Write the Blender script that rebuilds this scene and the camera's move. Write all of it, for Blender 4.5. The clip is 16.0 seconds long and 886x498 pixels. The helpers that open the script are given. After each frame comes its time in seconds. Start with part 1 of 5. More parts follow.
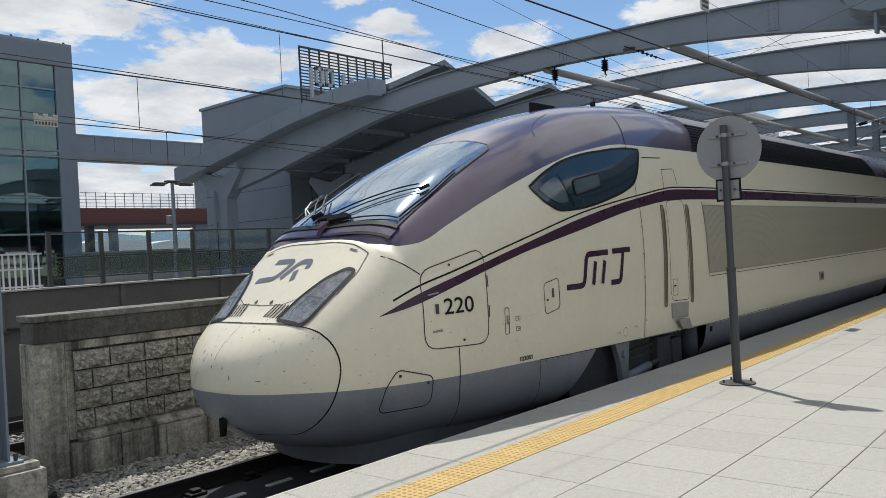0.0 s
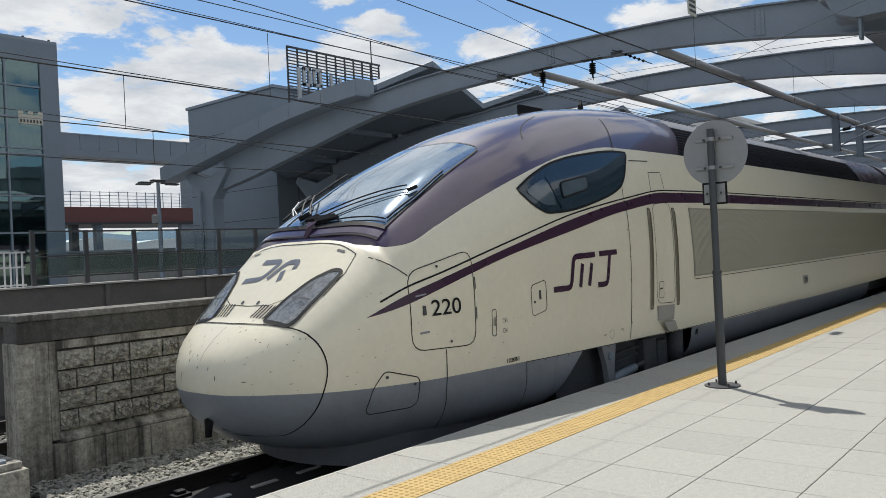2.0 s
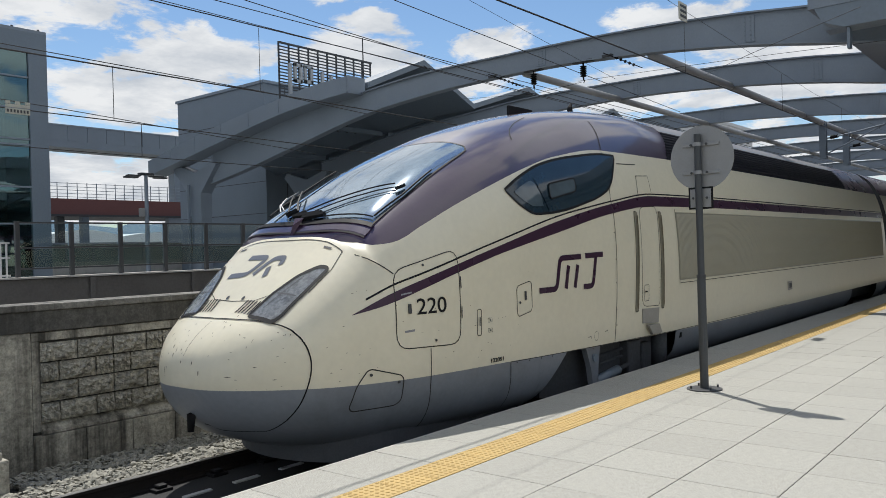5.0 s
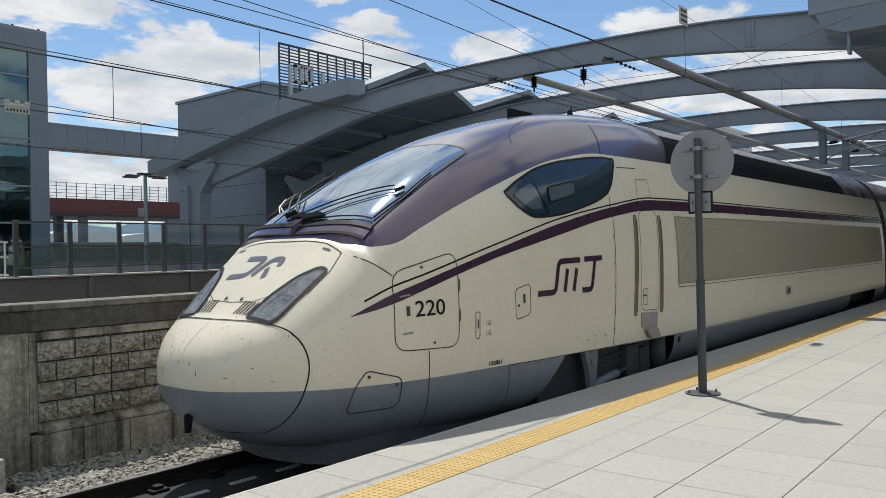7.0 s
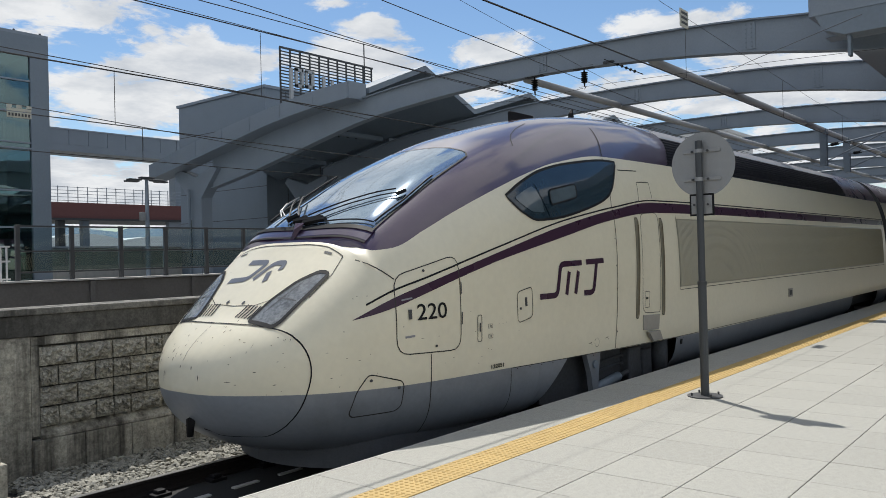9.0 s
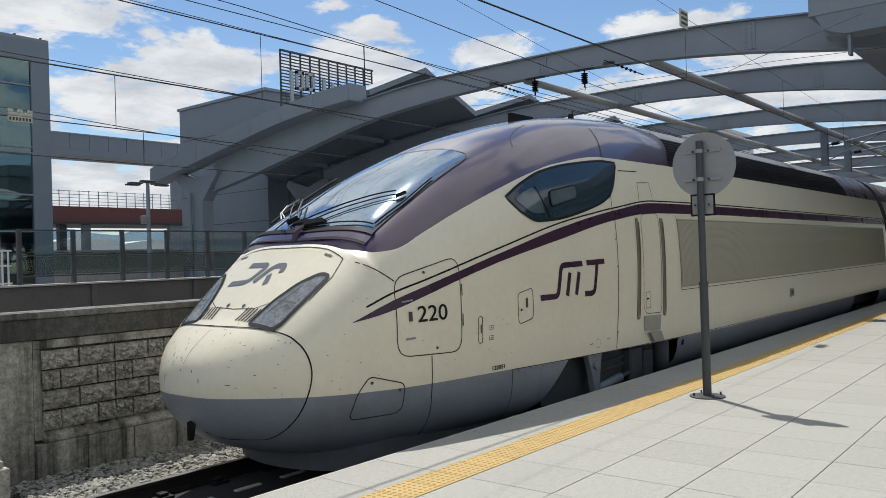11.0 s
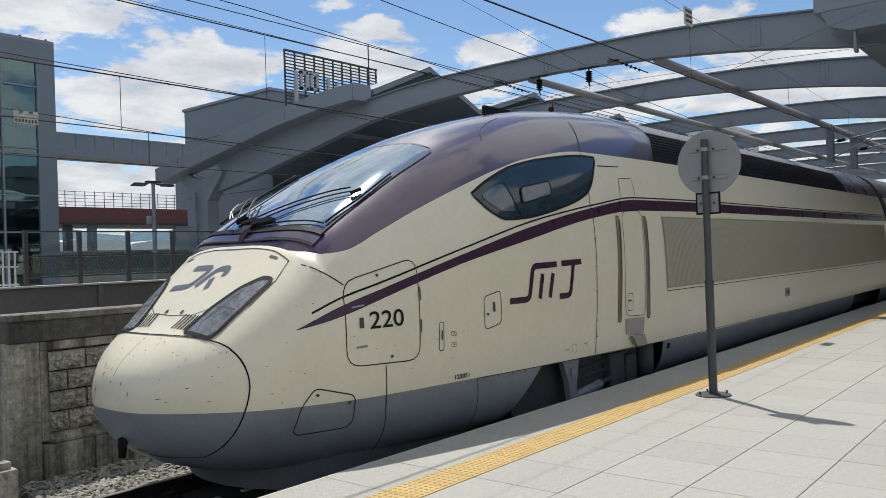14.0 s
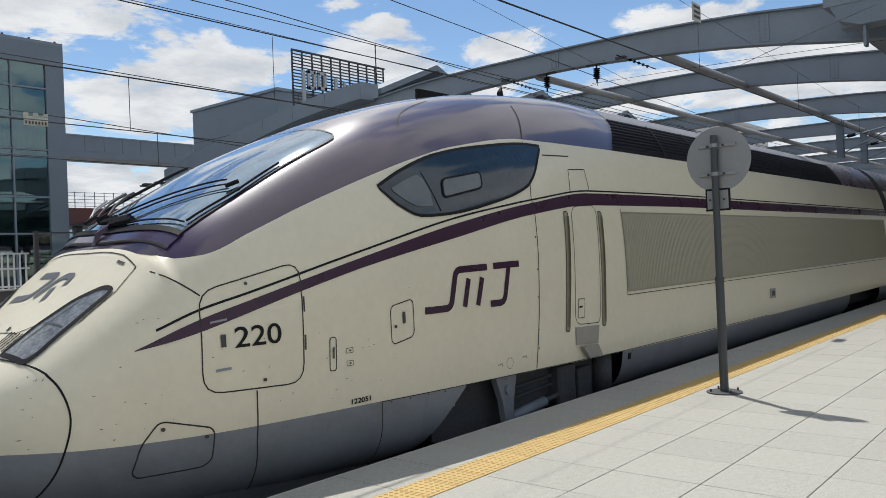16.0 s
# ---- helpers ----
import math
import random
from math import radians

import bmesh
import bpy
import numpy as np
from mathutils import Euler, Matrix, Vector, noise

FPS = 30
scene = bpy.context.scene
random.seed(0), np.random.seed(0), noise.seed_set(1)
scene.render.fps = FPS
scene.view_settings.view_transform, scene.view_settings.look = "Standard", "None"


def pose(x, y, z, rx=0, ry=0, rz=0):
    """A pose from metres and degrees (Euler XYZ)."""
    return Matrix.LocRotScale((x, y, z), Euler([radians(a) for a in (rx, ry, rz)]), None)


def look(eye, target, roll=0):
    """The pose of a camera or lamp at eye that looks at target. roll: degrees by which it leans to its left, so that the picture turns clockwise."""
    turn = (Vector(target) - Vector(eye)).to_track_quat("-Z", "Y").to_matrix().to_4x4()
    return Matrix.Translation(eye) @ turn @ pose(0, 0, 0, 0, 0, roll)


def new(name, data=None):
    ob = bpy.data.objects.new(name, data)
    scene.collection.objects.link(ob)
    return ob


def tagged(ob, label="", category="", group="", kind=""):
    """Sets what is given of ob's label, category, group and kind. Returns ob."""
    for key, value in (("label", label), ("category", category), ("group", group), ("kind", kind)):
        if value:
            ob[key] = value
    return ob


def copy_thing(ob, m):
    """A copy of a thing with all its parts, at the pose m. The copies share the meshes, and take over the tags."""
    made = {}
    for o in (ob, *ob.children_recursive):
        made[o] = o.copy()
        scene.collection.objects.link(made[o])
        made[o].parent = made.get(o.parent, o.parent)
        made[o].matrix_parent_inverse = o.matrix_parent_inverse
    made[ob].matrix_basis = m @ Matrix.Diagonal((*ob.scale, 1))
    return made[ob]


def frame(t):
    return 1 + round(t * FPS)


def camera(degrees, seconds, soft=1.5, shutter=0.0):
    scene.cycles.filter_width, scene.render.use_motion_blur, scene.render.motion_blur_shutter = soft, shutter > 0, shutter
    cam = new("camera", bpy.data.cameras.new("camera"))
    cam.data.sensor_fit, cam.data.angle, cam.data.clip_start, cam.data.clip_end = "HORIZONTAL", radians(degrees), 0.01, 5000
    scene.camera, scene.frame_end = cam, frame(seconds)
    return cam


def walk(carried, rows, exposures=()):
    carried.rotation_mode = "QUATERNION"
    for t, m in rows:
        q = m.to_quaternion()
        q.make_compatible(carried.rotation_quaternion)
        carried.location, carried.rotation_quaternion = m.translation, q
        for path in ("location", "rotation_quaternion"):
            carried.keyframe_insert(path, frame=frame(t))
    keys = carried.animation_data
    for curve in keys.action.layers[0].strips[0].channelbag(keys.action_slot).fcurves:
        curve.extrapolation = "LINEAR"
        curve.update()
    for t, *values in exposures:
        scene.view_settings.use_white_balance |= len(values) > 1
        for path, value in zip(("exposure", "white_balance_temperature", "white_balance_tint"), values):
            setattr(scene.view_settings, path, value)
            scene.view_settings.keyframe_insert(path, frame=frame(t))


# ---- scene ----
# ---- camera ----
cam = camera(58.71, 16.0, soft=0.7)
walk(cam, [
    (0, look((-4.470, -2.817, 1.596), (3.047, 3.778, 1.607), -3.18)),
    (0.5, look((-4.474, -2.815, 1.594), (3.057, 3.764, 1.615), -3.03)),
    (1, look((-4.473, -2.817, 1.596), (3.121, 3.690, 1.620), -2.94)),
    (1.5, look((-4.471, -2.810, 1.594), (3.139, 3.678, 1.613), -2.79)),
    (2, look((-4.476, -2.810, 1.597), (3.151, 3.657, 1.617), -2.81)),
    (2.5, look((-4.478, -2.816, 1.598), (3.175, 3.622, 1.622), -2.74)),
    (3, look((-4.473, -2.819, 1.596), (3.180, 3.618, 1.642), -2.92)),
    (3.5, look((-4.469, -2.826, 1.596), (3.191, 3.602, 1.627), -2.88)),
    (4, look((-4.479, -2.835, 1.595), (3.198, 3.574, 1.612), -2.33)),
    (6.5, look((-4.472, -2.829, 1.593), (3.261, 3.512, 1.605), -1.38)),
    (7, look((-4.471, -2.827, 1.593), (3.260, 3.516, 1.629), -1.25)),
    (7.5, look((-4.475, -2.830, 1.595), (3.271, 3.493, 1.660), -1.24)),
    (8, look((-4.477, -2.830, 1.596), (3.270, 3.494, 1.660), -1.27)),
    (8.5, look((-4.471, -2.825, 1.593), (3.260, 3.517, 1.674), -1.34)),
    (9, look((-4.473, -2.824, 1.596), (3.248, 3.530, 1.670), -1.42)),
    (11.5, look((-4.475, -2.826, 1.595), (3.232, 3.545, 1.691), -1.82)),
    (12, look((-4.477, -2.827, 1.600), (3.225, 3.551, 1.686), -1.88)),
    (12.5, look((-4.472, -2.833, 1.601), (3.230, 3.545, 1.691), -1.99)),
    (13, look((-4.475, -2.828, 1.601), (3.201, 3.581, 1.682), -2.09)),
    (13.5, look((-4.476, -2.824, 1.602), (3.200, 3.584, 1.688), -2.02)),
    (14, look((-4.478, -2.829, 1.604), (3.193, 3.586, 1.687), -2.00)),
    (14.5, look((-4.470, -2.828, 1.602), (3.193, 3.597, 1.691), -2.12)),
    (15, look((-4.468, -2.826, 1.603), (3.194, 3.599, 1.681), -2.19)),
    (15.5, look((-4.468, -2.828, 1.605), (3.168, 3.627, 1.677), -2.36)),
    (16, look((-4.477, -2.819, 1.604), (3.125, 3.677, 1.672), -2.39)),
])
EXPOSURE = 0.05
scene.view_settings.exposure = EXPOSURE
# ---- world and sun ----
SUN_DIR = Vector((0.81, 1.15, 2.5)).normalized()
world = bpy.data.worlds.new("sky")
scene.world = world
world.use_nodes = True


CLOUDS = (
    (22.3, 16.6, 7.2, 2.9), (33.6, 13.6, 6.0, 2.1), (29.0, 10.9, 7.2, 2.2), (40, 4.6, 70, 3.9),
    (45.3, 13.8, 5.5, 1.7), (45.8, 16.2, 2.2, 0.9), (54.3, 14.1, 4.0, 1.8), (52.0, 12.2, 3.4, 1.3),
    (67.5, 15.4, 3.8, 1.2), (74.0, 11.0, 10.0, 3.0), (64.0, 10.6, 5.5, 2.0), (43.0, 17.8, 3.2, 0.7),
)


def build_sky():
    nt = world.node_tree
    nt.nodes.clear()
    N, L = nt.nodes.new, nt.links.new
    out = N("ShaderNodeOutputWorld")
    bg = N("ShaderNodeBackground")
    bg.inputs[1].default_value = 0.11
    sky = N("ShaderNodeTexSky")
    sky.sky_type = "NISHITA"
    sky.sun_disc = False
    sky.sun_elevation = math.asin(SUN_DIR.z)
    sky.sun_rotation = math.atan2(SUN_DIR.x, SUN_DIR.y)
    sky.altitude = 20
    sky.air_density = 1.0
    sky.dust_density = 0.2
    sky.ozone_density = 1.8
    tc = N("ShaderNodeTexCoord")
    sep = N("ShaderNodeSeparateXYZ")
    L(tc.outputs["Generated"], sep.inputs[0])
    # project the direction on a cloud deck: xy / (z + c)
    def node(op, a, b=None, c=None, clamp=False):
        n = N("ShaderNodeMath")
        n.operation, n.use_clamp = op, clamp
        for k, v in enumerate((a, b, c)):
            if v is None:
                continue
            if isinstance(v, (int, float)):
                n.inputs[k].default_value = v
            else:
                L(v, n.inputs[k])
        return n.outputs[0]

    deck = node("ADD", node("MAXIMUM", sep.outputs[2], 0.0), 0.16)
    comb = N("ShaderNodeCombineXYZ")
    for i in (0, 1):
        L(node("DIVIDE", sep.outputs[i], deck), comb.inputs[i])
    comb.inputs[2].default_value = 8.3

    def cloud(scale, detail, rough, dist=0.0):
        n = N("ShaderNodeTexNoise")
        n.inputs["Scale"].default_value = scale
        n.inputs["Detail"].default_value = detail
        n.inputs["Roughness"].default_value = rough
        n.inputs["Distortion"].default_value = dist
        L(comb.outputs[0], n.inputs["Vector"])
        return n

    # heaps of fair-weather cloud: (azimuth from north, elevation, half widths), degrees
    azi = node("MULTIPLY", node("ARCTAN2", sep.outputs[0], sep.outputs[1]), 57.2958)
    ele = node("MULTIPLY", node("ARCSINE", sep.outputs[2]), 57.2958)

    def heap(a, e, ra, re):
        u = node("DIVIDE", node("SUBTRACT", azi, a), ra)
        v = node("DIVIDE", node("SUBTRACT", ele, e), re)
        return node("SQRT", node("ADD", node("MULTIPLY", u, u), node("MULTIPLY", v, v)))

    cover = None
    for a, e, ra, re in CLOUDS:
        d = node("SUBTRACT", 1.0, heap(a, e, ra, re))
        cover = d if cover is None else node("MAXIMUM", cover, d)
    # scattered clouds over the rest of the sky
    rest = node("MULTIPLY_ADD", cloud(1.45, 5, 0.5, 0.3).outputs[0], 7.0, -3.1)
    clear = node("MAXIMUM", node("SUBTRACT", 1.1, heap(49, 6, 36, 17)), 0.0)
    rest = node("MULTIPLY_ADD", clear, -9.0, rest)
    cover = node("MAXIMUM", node("MAXIMUM", cover, rest), -0.9)
    billow = node("MULTIPLY_ADD", cloud(5.5, 12, 0.62, 0.25).outputs[0], 3.2, -1.6)
    thick = node("ADD", cover, billow)
    mxa = N("ShaderNodeMapRange")
    mxa.interpolation_type = "SMOOTHSTEP"
    mxa.inputs[1].default_value = -0.08
    mxa.inputs[2].default_value = 0.38
    L(thick, mxa.inputs[0])
    shade = cloud(4.2, 8, 0.6)
    sr = N("ShaderNodeValToRGB")
    sr.color_ramp.elements[0].position = 0.30
    sr.color_ramp.elements[0].color = (4.6, 5.0, 5.55, 1)
    sr.color_ramp.elements[1].position = 0.62
    sr.color_ramp.elements[1].color = (7.3, 7.45, 7.6, 1)
    L(shade.outputs[0], sr.inputs[0])
    mix = N("ShaderNodeMixRGB")
    L(mxa.outputs[0], mix.inputs[0])
    hs = N("ShaderNodeHueSaturation")
    hs.inputs["Saturation"].default_value = 1.12
    L(sky.outputs[0], hs.inputs["Color"])
    L(hs.outputs[0], mix.inputs[1])
    L(sr.outputs[0], mix.inputs[2])
    L(mix.outputs[0], bg.inputs[0])
    L(bg.outputs[0], out.inputs[0])


build_sky()
sun = new("sun", bpy.data.lights.new("sun", "SUN"))
sun.data.energy = 4.2
sun.data.angle = radians(0.53)
sun.data.color = (1.0, 0.97, 0.92)
sun.matrix_world = look(SUN_DIR * 60, (0, 0, 0))


# ---- materials ----
def mat(name, color, rough=0.6, metal=0.0, vary=0.12, scale=6.0, fine=60.0, bump=0.0, stain=0.0, stain_col=(0.05, 0.045, 0.04), coat=0.0, spec=0.5, streak=False, island=0.0, rnd=0.0, mottle=0.0, stain_at=(0.5, 0.72)):
    """A surface with variation at two scales, optional stains, relief and per-piece tone."""
    m = bpy.data.materials.new(name)
    m.use_nodes = True
    nt = m.node_tree
    N, L = nt.nodes.new, nt.links.new
    b = nt.nodes["Principled BSDF"]
    b.inputs["Roughness"].default_value = rough
    b.inputs["Metallic"].default_value = metal
    b.inputs["Specular IOR Level"].default_value = spec
    b.inputs["Coat Weight"].default_value = coat
    b.inputs["Coat Roughness"].default_value = 0.08
    tc = N("ShaderNodeTexCoord")
    src = tc.outputs["Object"]
    if streak:
        mp = N("ShaderNodeMapping")
        mp.inputs["Scale"].default_value = (1.6, 1.6, 0.11)
        L(src, mp.inputs[0])
        ssrc = mp.outputs[0]
    else:
        ssrc = src

    def noise_tex(s, d, vec, r=0.55):
        n = N("ShaderNodeTexNoise")
        n.inputs["Scale"].default_value = s
        n.inputs["Detail"].default_value = d
        n.inputs["Roughness"].default_value = r
        L(vec, n.inputs["Vector"])
        return n

    n1, n2 = noise_tex(scale, 4, src), noise_tex(fine, 3, src)
    addn = N("ShaderNodeMath")
    addn.operation = "ADD"
    L(n1.outputs[0], addn.inputs[0])
    L(n2.outputs[0], addn.inputs[1])
    last = addn.outputs[0]
    if rnd or island:
        oi = N("ShaderNodeObjectInfo") if rnd else N("ShaderNodeNewGeometry")
        k = N("ShaderNodeMath")
        k.operation = "MULTIPLY_ADD"
        k.inputs[1].default_value = rnd or island
        L(oi.outputs["Random" if rnd else "Random Per Island"], k.inputs[0])
        L(last, k.inputs[2])
        last = k.outputs[0]
    mr = N("ShaderNodeMapRange")
    mr.inputs[1].default_value = 0.6
    mr.inputs[2].default_value = 1.4 + (rnd or island)
    mr.inputs[3].default_value = 1 - vary
    mr.inputs[4].default_value = 1 + vary
    L(last, mr.inputs[0])
    mul = N("ShaderNodeVectorMath")
    mul.operation = "SCALE"
    mul.inputs[0].default_value = color[:3]
    L(mr.outputs[0], mul.inputs["Scale"])
    col = mul.outputs[0]
    if stain:
        n3 = noise_tex(scale * 0.6, 7, ssrc, 0.65)
        rp = N("ShaderNodeMapRange")
        rp.inputs[1].default_value, rp.inputs[2].default_value = stain_at
        rp.inputs[4].default_value = stain
        L(n3.outputs[0], rp.inputs[0])
        mx = N("ShaderNodeMixRGB")
        L(rp.outputs[0], mx.inputs[0])
        L(col, mx.inputs[1])
        mx.inputs[2].default_value = (*stain_col, 1)
        col = mx.outputs[0]
    if mottle:
        n4 = noise_tex(scale * 4.5, 9, src, 0.75)
        gr = N("ShaderNodeMapRange")
        gr.inputs[1].default_value = 0.36
        gr.inputs[2].default_value = 0.62
        gr.inputs[3].default_value = 1 - mottle
        gr.inputs[4].default_value = 1 + mottle * 0.45
        L(n4.outputs[0], gr.inputs[0])
        gm = N("ShaderNodeVectorMath")
        gm.operation = "SCALE"
        L(col, gm.inputs[0])
        L(gr.outputs[0], gm.inputs["Scale"])
        col = gm.outputs[0]
    L(col, b.inputs["Base Color"])
    rr = N("ShaderNodeMapRange")
    rr.inputs[3].default_value = max(0.02, rough * 0.85)
    rr.inputs[4].default_value = min(1, rough * 1.15)
    L(n1.outputs[0], rr.inputs[0])
    L(rr.outputs[0], b.inputs["Roughness"])
    if bump:
        bp = N("ShaderNodeBump")
        bp.inputs["Strength"].default_value = 1.0
        bp.inputs["Distance"].default_value = bump
        L(addn.outputs[0], bp.inputs["Height"])
        L(bp.outputs[0], b.inputs["Normal"])
    return m


M_GRANITE = mat("granite_tile", (0.380, 0.371, 0.328), 0.75, vary=0.26, scale=22, fine=95, bump=0.002, stain=0.12, stain_col=(0.25, 0.24, 0.21), rnd=0.16, mottle=0.34)
M_GRANITE_FAR = mat("granite_tile_far", (0.380, 0.371, 0.328), 0.75, vary=0.26, scale=22, fine=95, stain=0.12, stain_col=(0.25, 0.24, 0.21), island=0.16, mottle=0.34)
M_JOINT = mat("tile_joint", (0.13, 0.125, 0.12), 0.9)
M_TACTILE = mat("tactile_yellow", (0.50, 0.345, 0.125), 0.7, vary=0.14, scale=5, fine=90, stain=0.25, stain_col=(0.30, 0.23, 0.11), rnd=0.3)
M_CONC = mat("weathered_concrete", (0.43, 0.405, 0.34), 0.9, vary=0.3, scale=3.6, fine=38, bump=0.006, stain=0.95, stain_col=(0.05, 0.046, 0.038), streak=True, mottle=0.45, stain_at=(0.46, 0.64))
# dark streaked concrete; on the wall body it draws the joints' shade
M_CONC_D = mat("dark_streaked_joint_shade_concrete", (0.115, 0.11, 0.098), 0.9, vary=0.35, scale=3.0, fine=38, bump=0.005, stain=0.8, stain_col=(0.035, 0.033, 0.03), streak=True, mottle=0.4, stain_at=(0.46, 0.64))
M_PARA = mat("dark_brown_parapet_concrete", (0.135, 0.125, 0.115), 0.85, vary=0.2, scale=1.5, fine=25, stain=0.4, stain_col=(0.05, 0.046, 0.043))
M_CONC_L = mat("pale_concrete", (0.46, 0.445, 0.41), 0.9, vary=0.15, scale=2.5, fine=45, bump=0.002, stain=0.3, stain_col=(0.2, 0.19, 0.18), streak=True)
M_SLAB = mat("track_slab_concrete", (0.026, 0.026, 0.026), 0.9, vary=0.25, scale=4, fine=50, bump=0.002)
M_BALLAST = mat("ballast_stone", (0.27, 0.26, 0.22), 0.9, vary=0.5, scale=9, fine=60, island=1.6)
# bed is near-black: the shade between the stones is in its colour
M_BED_GAP_SHADE = mat("ballast_bed", (0.022, 0.021, 0.02), 0.95, vary=0.35, scale=20, fine=80, bump=0.01)
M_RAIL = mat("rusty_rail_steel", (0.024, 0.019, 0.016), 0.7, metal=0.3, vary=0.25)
M_RAILTOP = mat("polished_rail_head", (0.5, 0.5, 0.5), 0.3, metal=1.0)
M_GREY = mat("grey_painted_steel", (0.212, 0.25, 0.296), 0.5, vary=0.08, scale=1.2, fine=20, stain=0.15, stain_col=(0.13, 0.135, 0.14))
M_GREYD = mat("grey_metal_cladding", (0.165, 0.203, 0.245), 0.45, vary=0.1, scale=0.8, fine=12)
M_DARK = mat("dark_grey_steel", (0.045, 0.047, 0.05), 0.55, vary=0.2)
M_BLACK = mat("black_rubber", (0.010, 0.010, 0.011), 0.6, vary=0.2, spec=0.2)
M_PLATE = mat("bare_galvanised_plate", (0.27, 0.275, 0.28), 0.5, metal=0.25, vary=0.1, scale=8, fine=120)
M_WIRE = mat("dark_cable", (0.02, 0.02, 0.022), 0.5)
M_CREAM = mat("cream_train_paint", (0.685, 0.638, 0.495), 0.36, vary=0.05, scale=1.5, fine=14, stain=0.03, stain_col=(0.42, 0.34, 0.21), coat=0.12)
M_PURPLE = mat("dark_purple_train_paint", (0.048, 0.022, 0.042), 0.28, vary=0.08, scale=2, fine=20, coat=0.08, spec=0.3)
M_ROOFP = mat("dark_purple_roof_paint", (0.044, 0.022, 0.054), 0.3, vary=0.1, scale=2, fine=25, coat=1.0, stain=0.12, stain_col=(0.12, 0.11, 0.12))
M_SKIRT = mat("blue_grey_train_paint", (0.20, 0.218, 0.245), 0.4, vary=0.1, scale=2, fine=20, stain=0.35, stain_col=(0.08, 0.08, 0.085), coat=0.1)
M_RED = mat("red_brown_cladding", (0.15, 0.055, 0.05), 0.6, vary=0.15)
M_GREYP = mat("light_grey_cladding", (0.25, 0.275, 0.31), 0.5, vary=0.08, scale=0.5, fine=10)
M_FACADE_DARK = mat("dark_window_glass", (0.03, 0.035, 0.04), 0.08, spec=0.8)
M_WHITE = mat("white_painted_metal", (0.6, 0.6, 0.6), 0.5)


def glass(name, tint, rough=0.03, alpha=0.75, ior=1.5, gloss=(1, 1, 1)):
    """A pane: mirror-like gloss over a see-through or dark body."""
    m = bpy.data.materials.new(name)
    m.use_nodes = True
    nt = m.node_tree
    N, L = nt.nodes.new, nt.links.new
    out = nt.nodes["Material Output"]
    nt.nodes.remove(nt.nodes["Principled BSDF"])
    tr = N("ShaderNodeBsdfTransparent")
    tr.inputs[0].default_value = (*tint, 1)
    gl = N("ShaderNodeBsdfGlossy")
    gl.inputs["Roughness"].default_value = rough
    gl.inputs[0].default_value = (*gloss, 1)
    fr = N("ShaderNodeFresnel")
    fr.inputs[0].default_value = ior
    k = N("ShaderNodeMath")
    k.operation = "MULTIPLY_ADD"
    k.inputs[1].default_value = 1.0
    k.inputs[2].default_value = 1 - alpha
    k.use_clamp = True
    L(fr.outputs[0], k.inputs[0])
    mx = N("ShaderNodeMixShader")
    L(k.outputs[0], mx.inputs[0])
    L(tr.outputs[0], mx.inputs[1])
    L(gl.outputs[0], mx.inputs[2])
    L(mx.outputs[0], out.inputs[0])
    return m


M_FACADE = glass("facade_glass", (0.40, 0.53, 0.53), 0.02, 0.88, gloss=(0.72, 0.95, 0.97))
M_FENCE_GLASS = glass("fence_glass", (0.50, 0.60, 0.60), 0.02, 0.985, 1.22)
M_FENCE_CLEAR = glass("clear_fence_glass", (0.80, 0.86, 0.87), 0.02, 0.99, 1.2)


# ---- mesh helpers ----
def finish(name, bm, material, parent=None, label="", smooth=False):
    me = bpy.data.meshes.new(name)
    bmesh.ops.recalc_face_normals(bm, faces=bm.faces)
    bm.to_mesh(me)
    bm.free()
    if smooth:
        me.polygons.foreach_set("use_smooth", [True] * len(me.polygons))
    mats = material if isinstance(material, (list, tuple)) else [material]
    for m in mats:
        me.materials.append(m)
    ob = new(name, me)
    if parent is not None:
        ob.parent = parent
    if label:
        tagged(ob, label)
    return ob


def part(name, bm, material, parent, label="", smooth=False):
    return finish(name, bm, material, parent, label, smooth)


def thing(name, x, y, z, label, category, group="", rz=0, kind=""):
    e = new(name)
    e.empty_display_size = 0.2
    e.matrix_basis = pose(x, y, z, 0, 0, rz)
    return tagged(e, label, category, group, kind)


def add_box(bm, x0, x1, y0, y1, z0, z1, bev=0.0):
    vs = [bm.verts.new((x, y, z)) for x in (x0, x1) for y in (y0, y1) for z in (z0, z1)]
    fs = [bm.faces.new([vs[i] for i in q]) for q in ((0, 1, 3, 2), (4, 6, 7, 5), (0, 4, 5, 1), (2, 3, 7, 6), (0, 2, 6, 4), (1, 5, 7, 3))]
    if bev:
        es = list({e for f in fs for e in f.edges})
        bmesh.ops.bevel(bm, geom=es, offset=bev, segments=2, affect="EDGES", profile=0.5)
    return fs


def box(x0, x1, y0, y1, z0, z1, bev=0.0):
    bm = bmesh.new()
    add_box(bm, min(x0, x1), max(x0, x1), min(y0, y1), max(y0, y1), min(z0, z1), max(z0, z1), bev)
    return bm


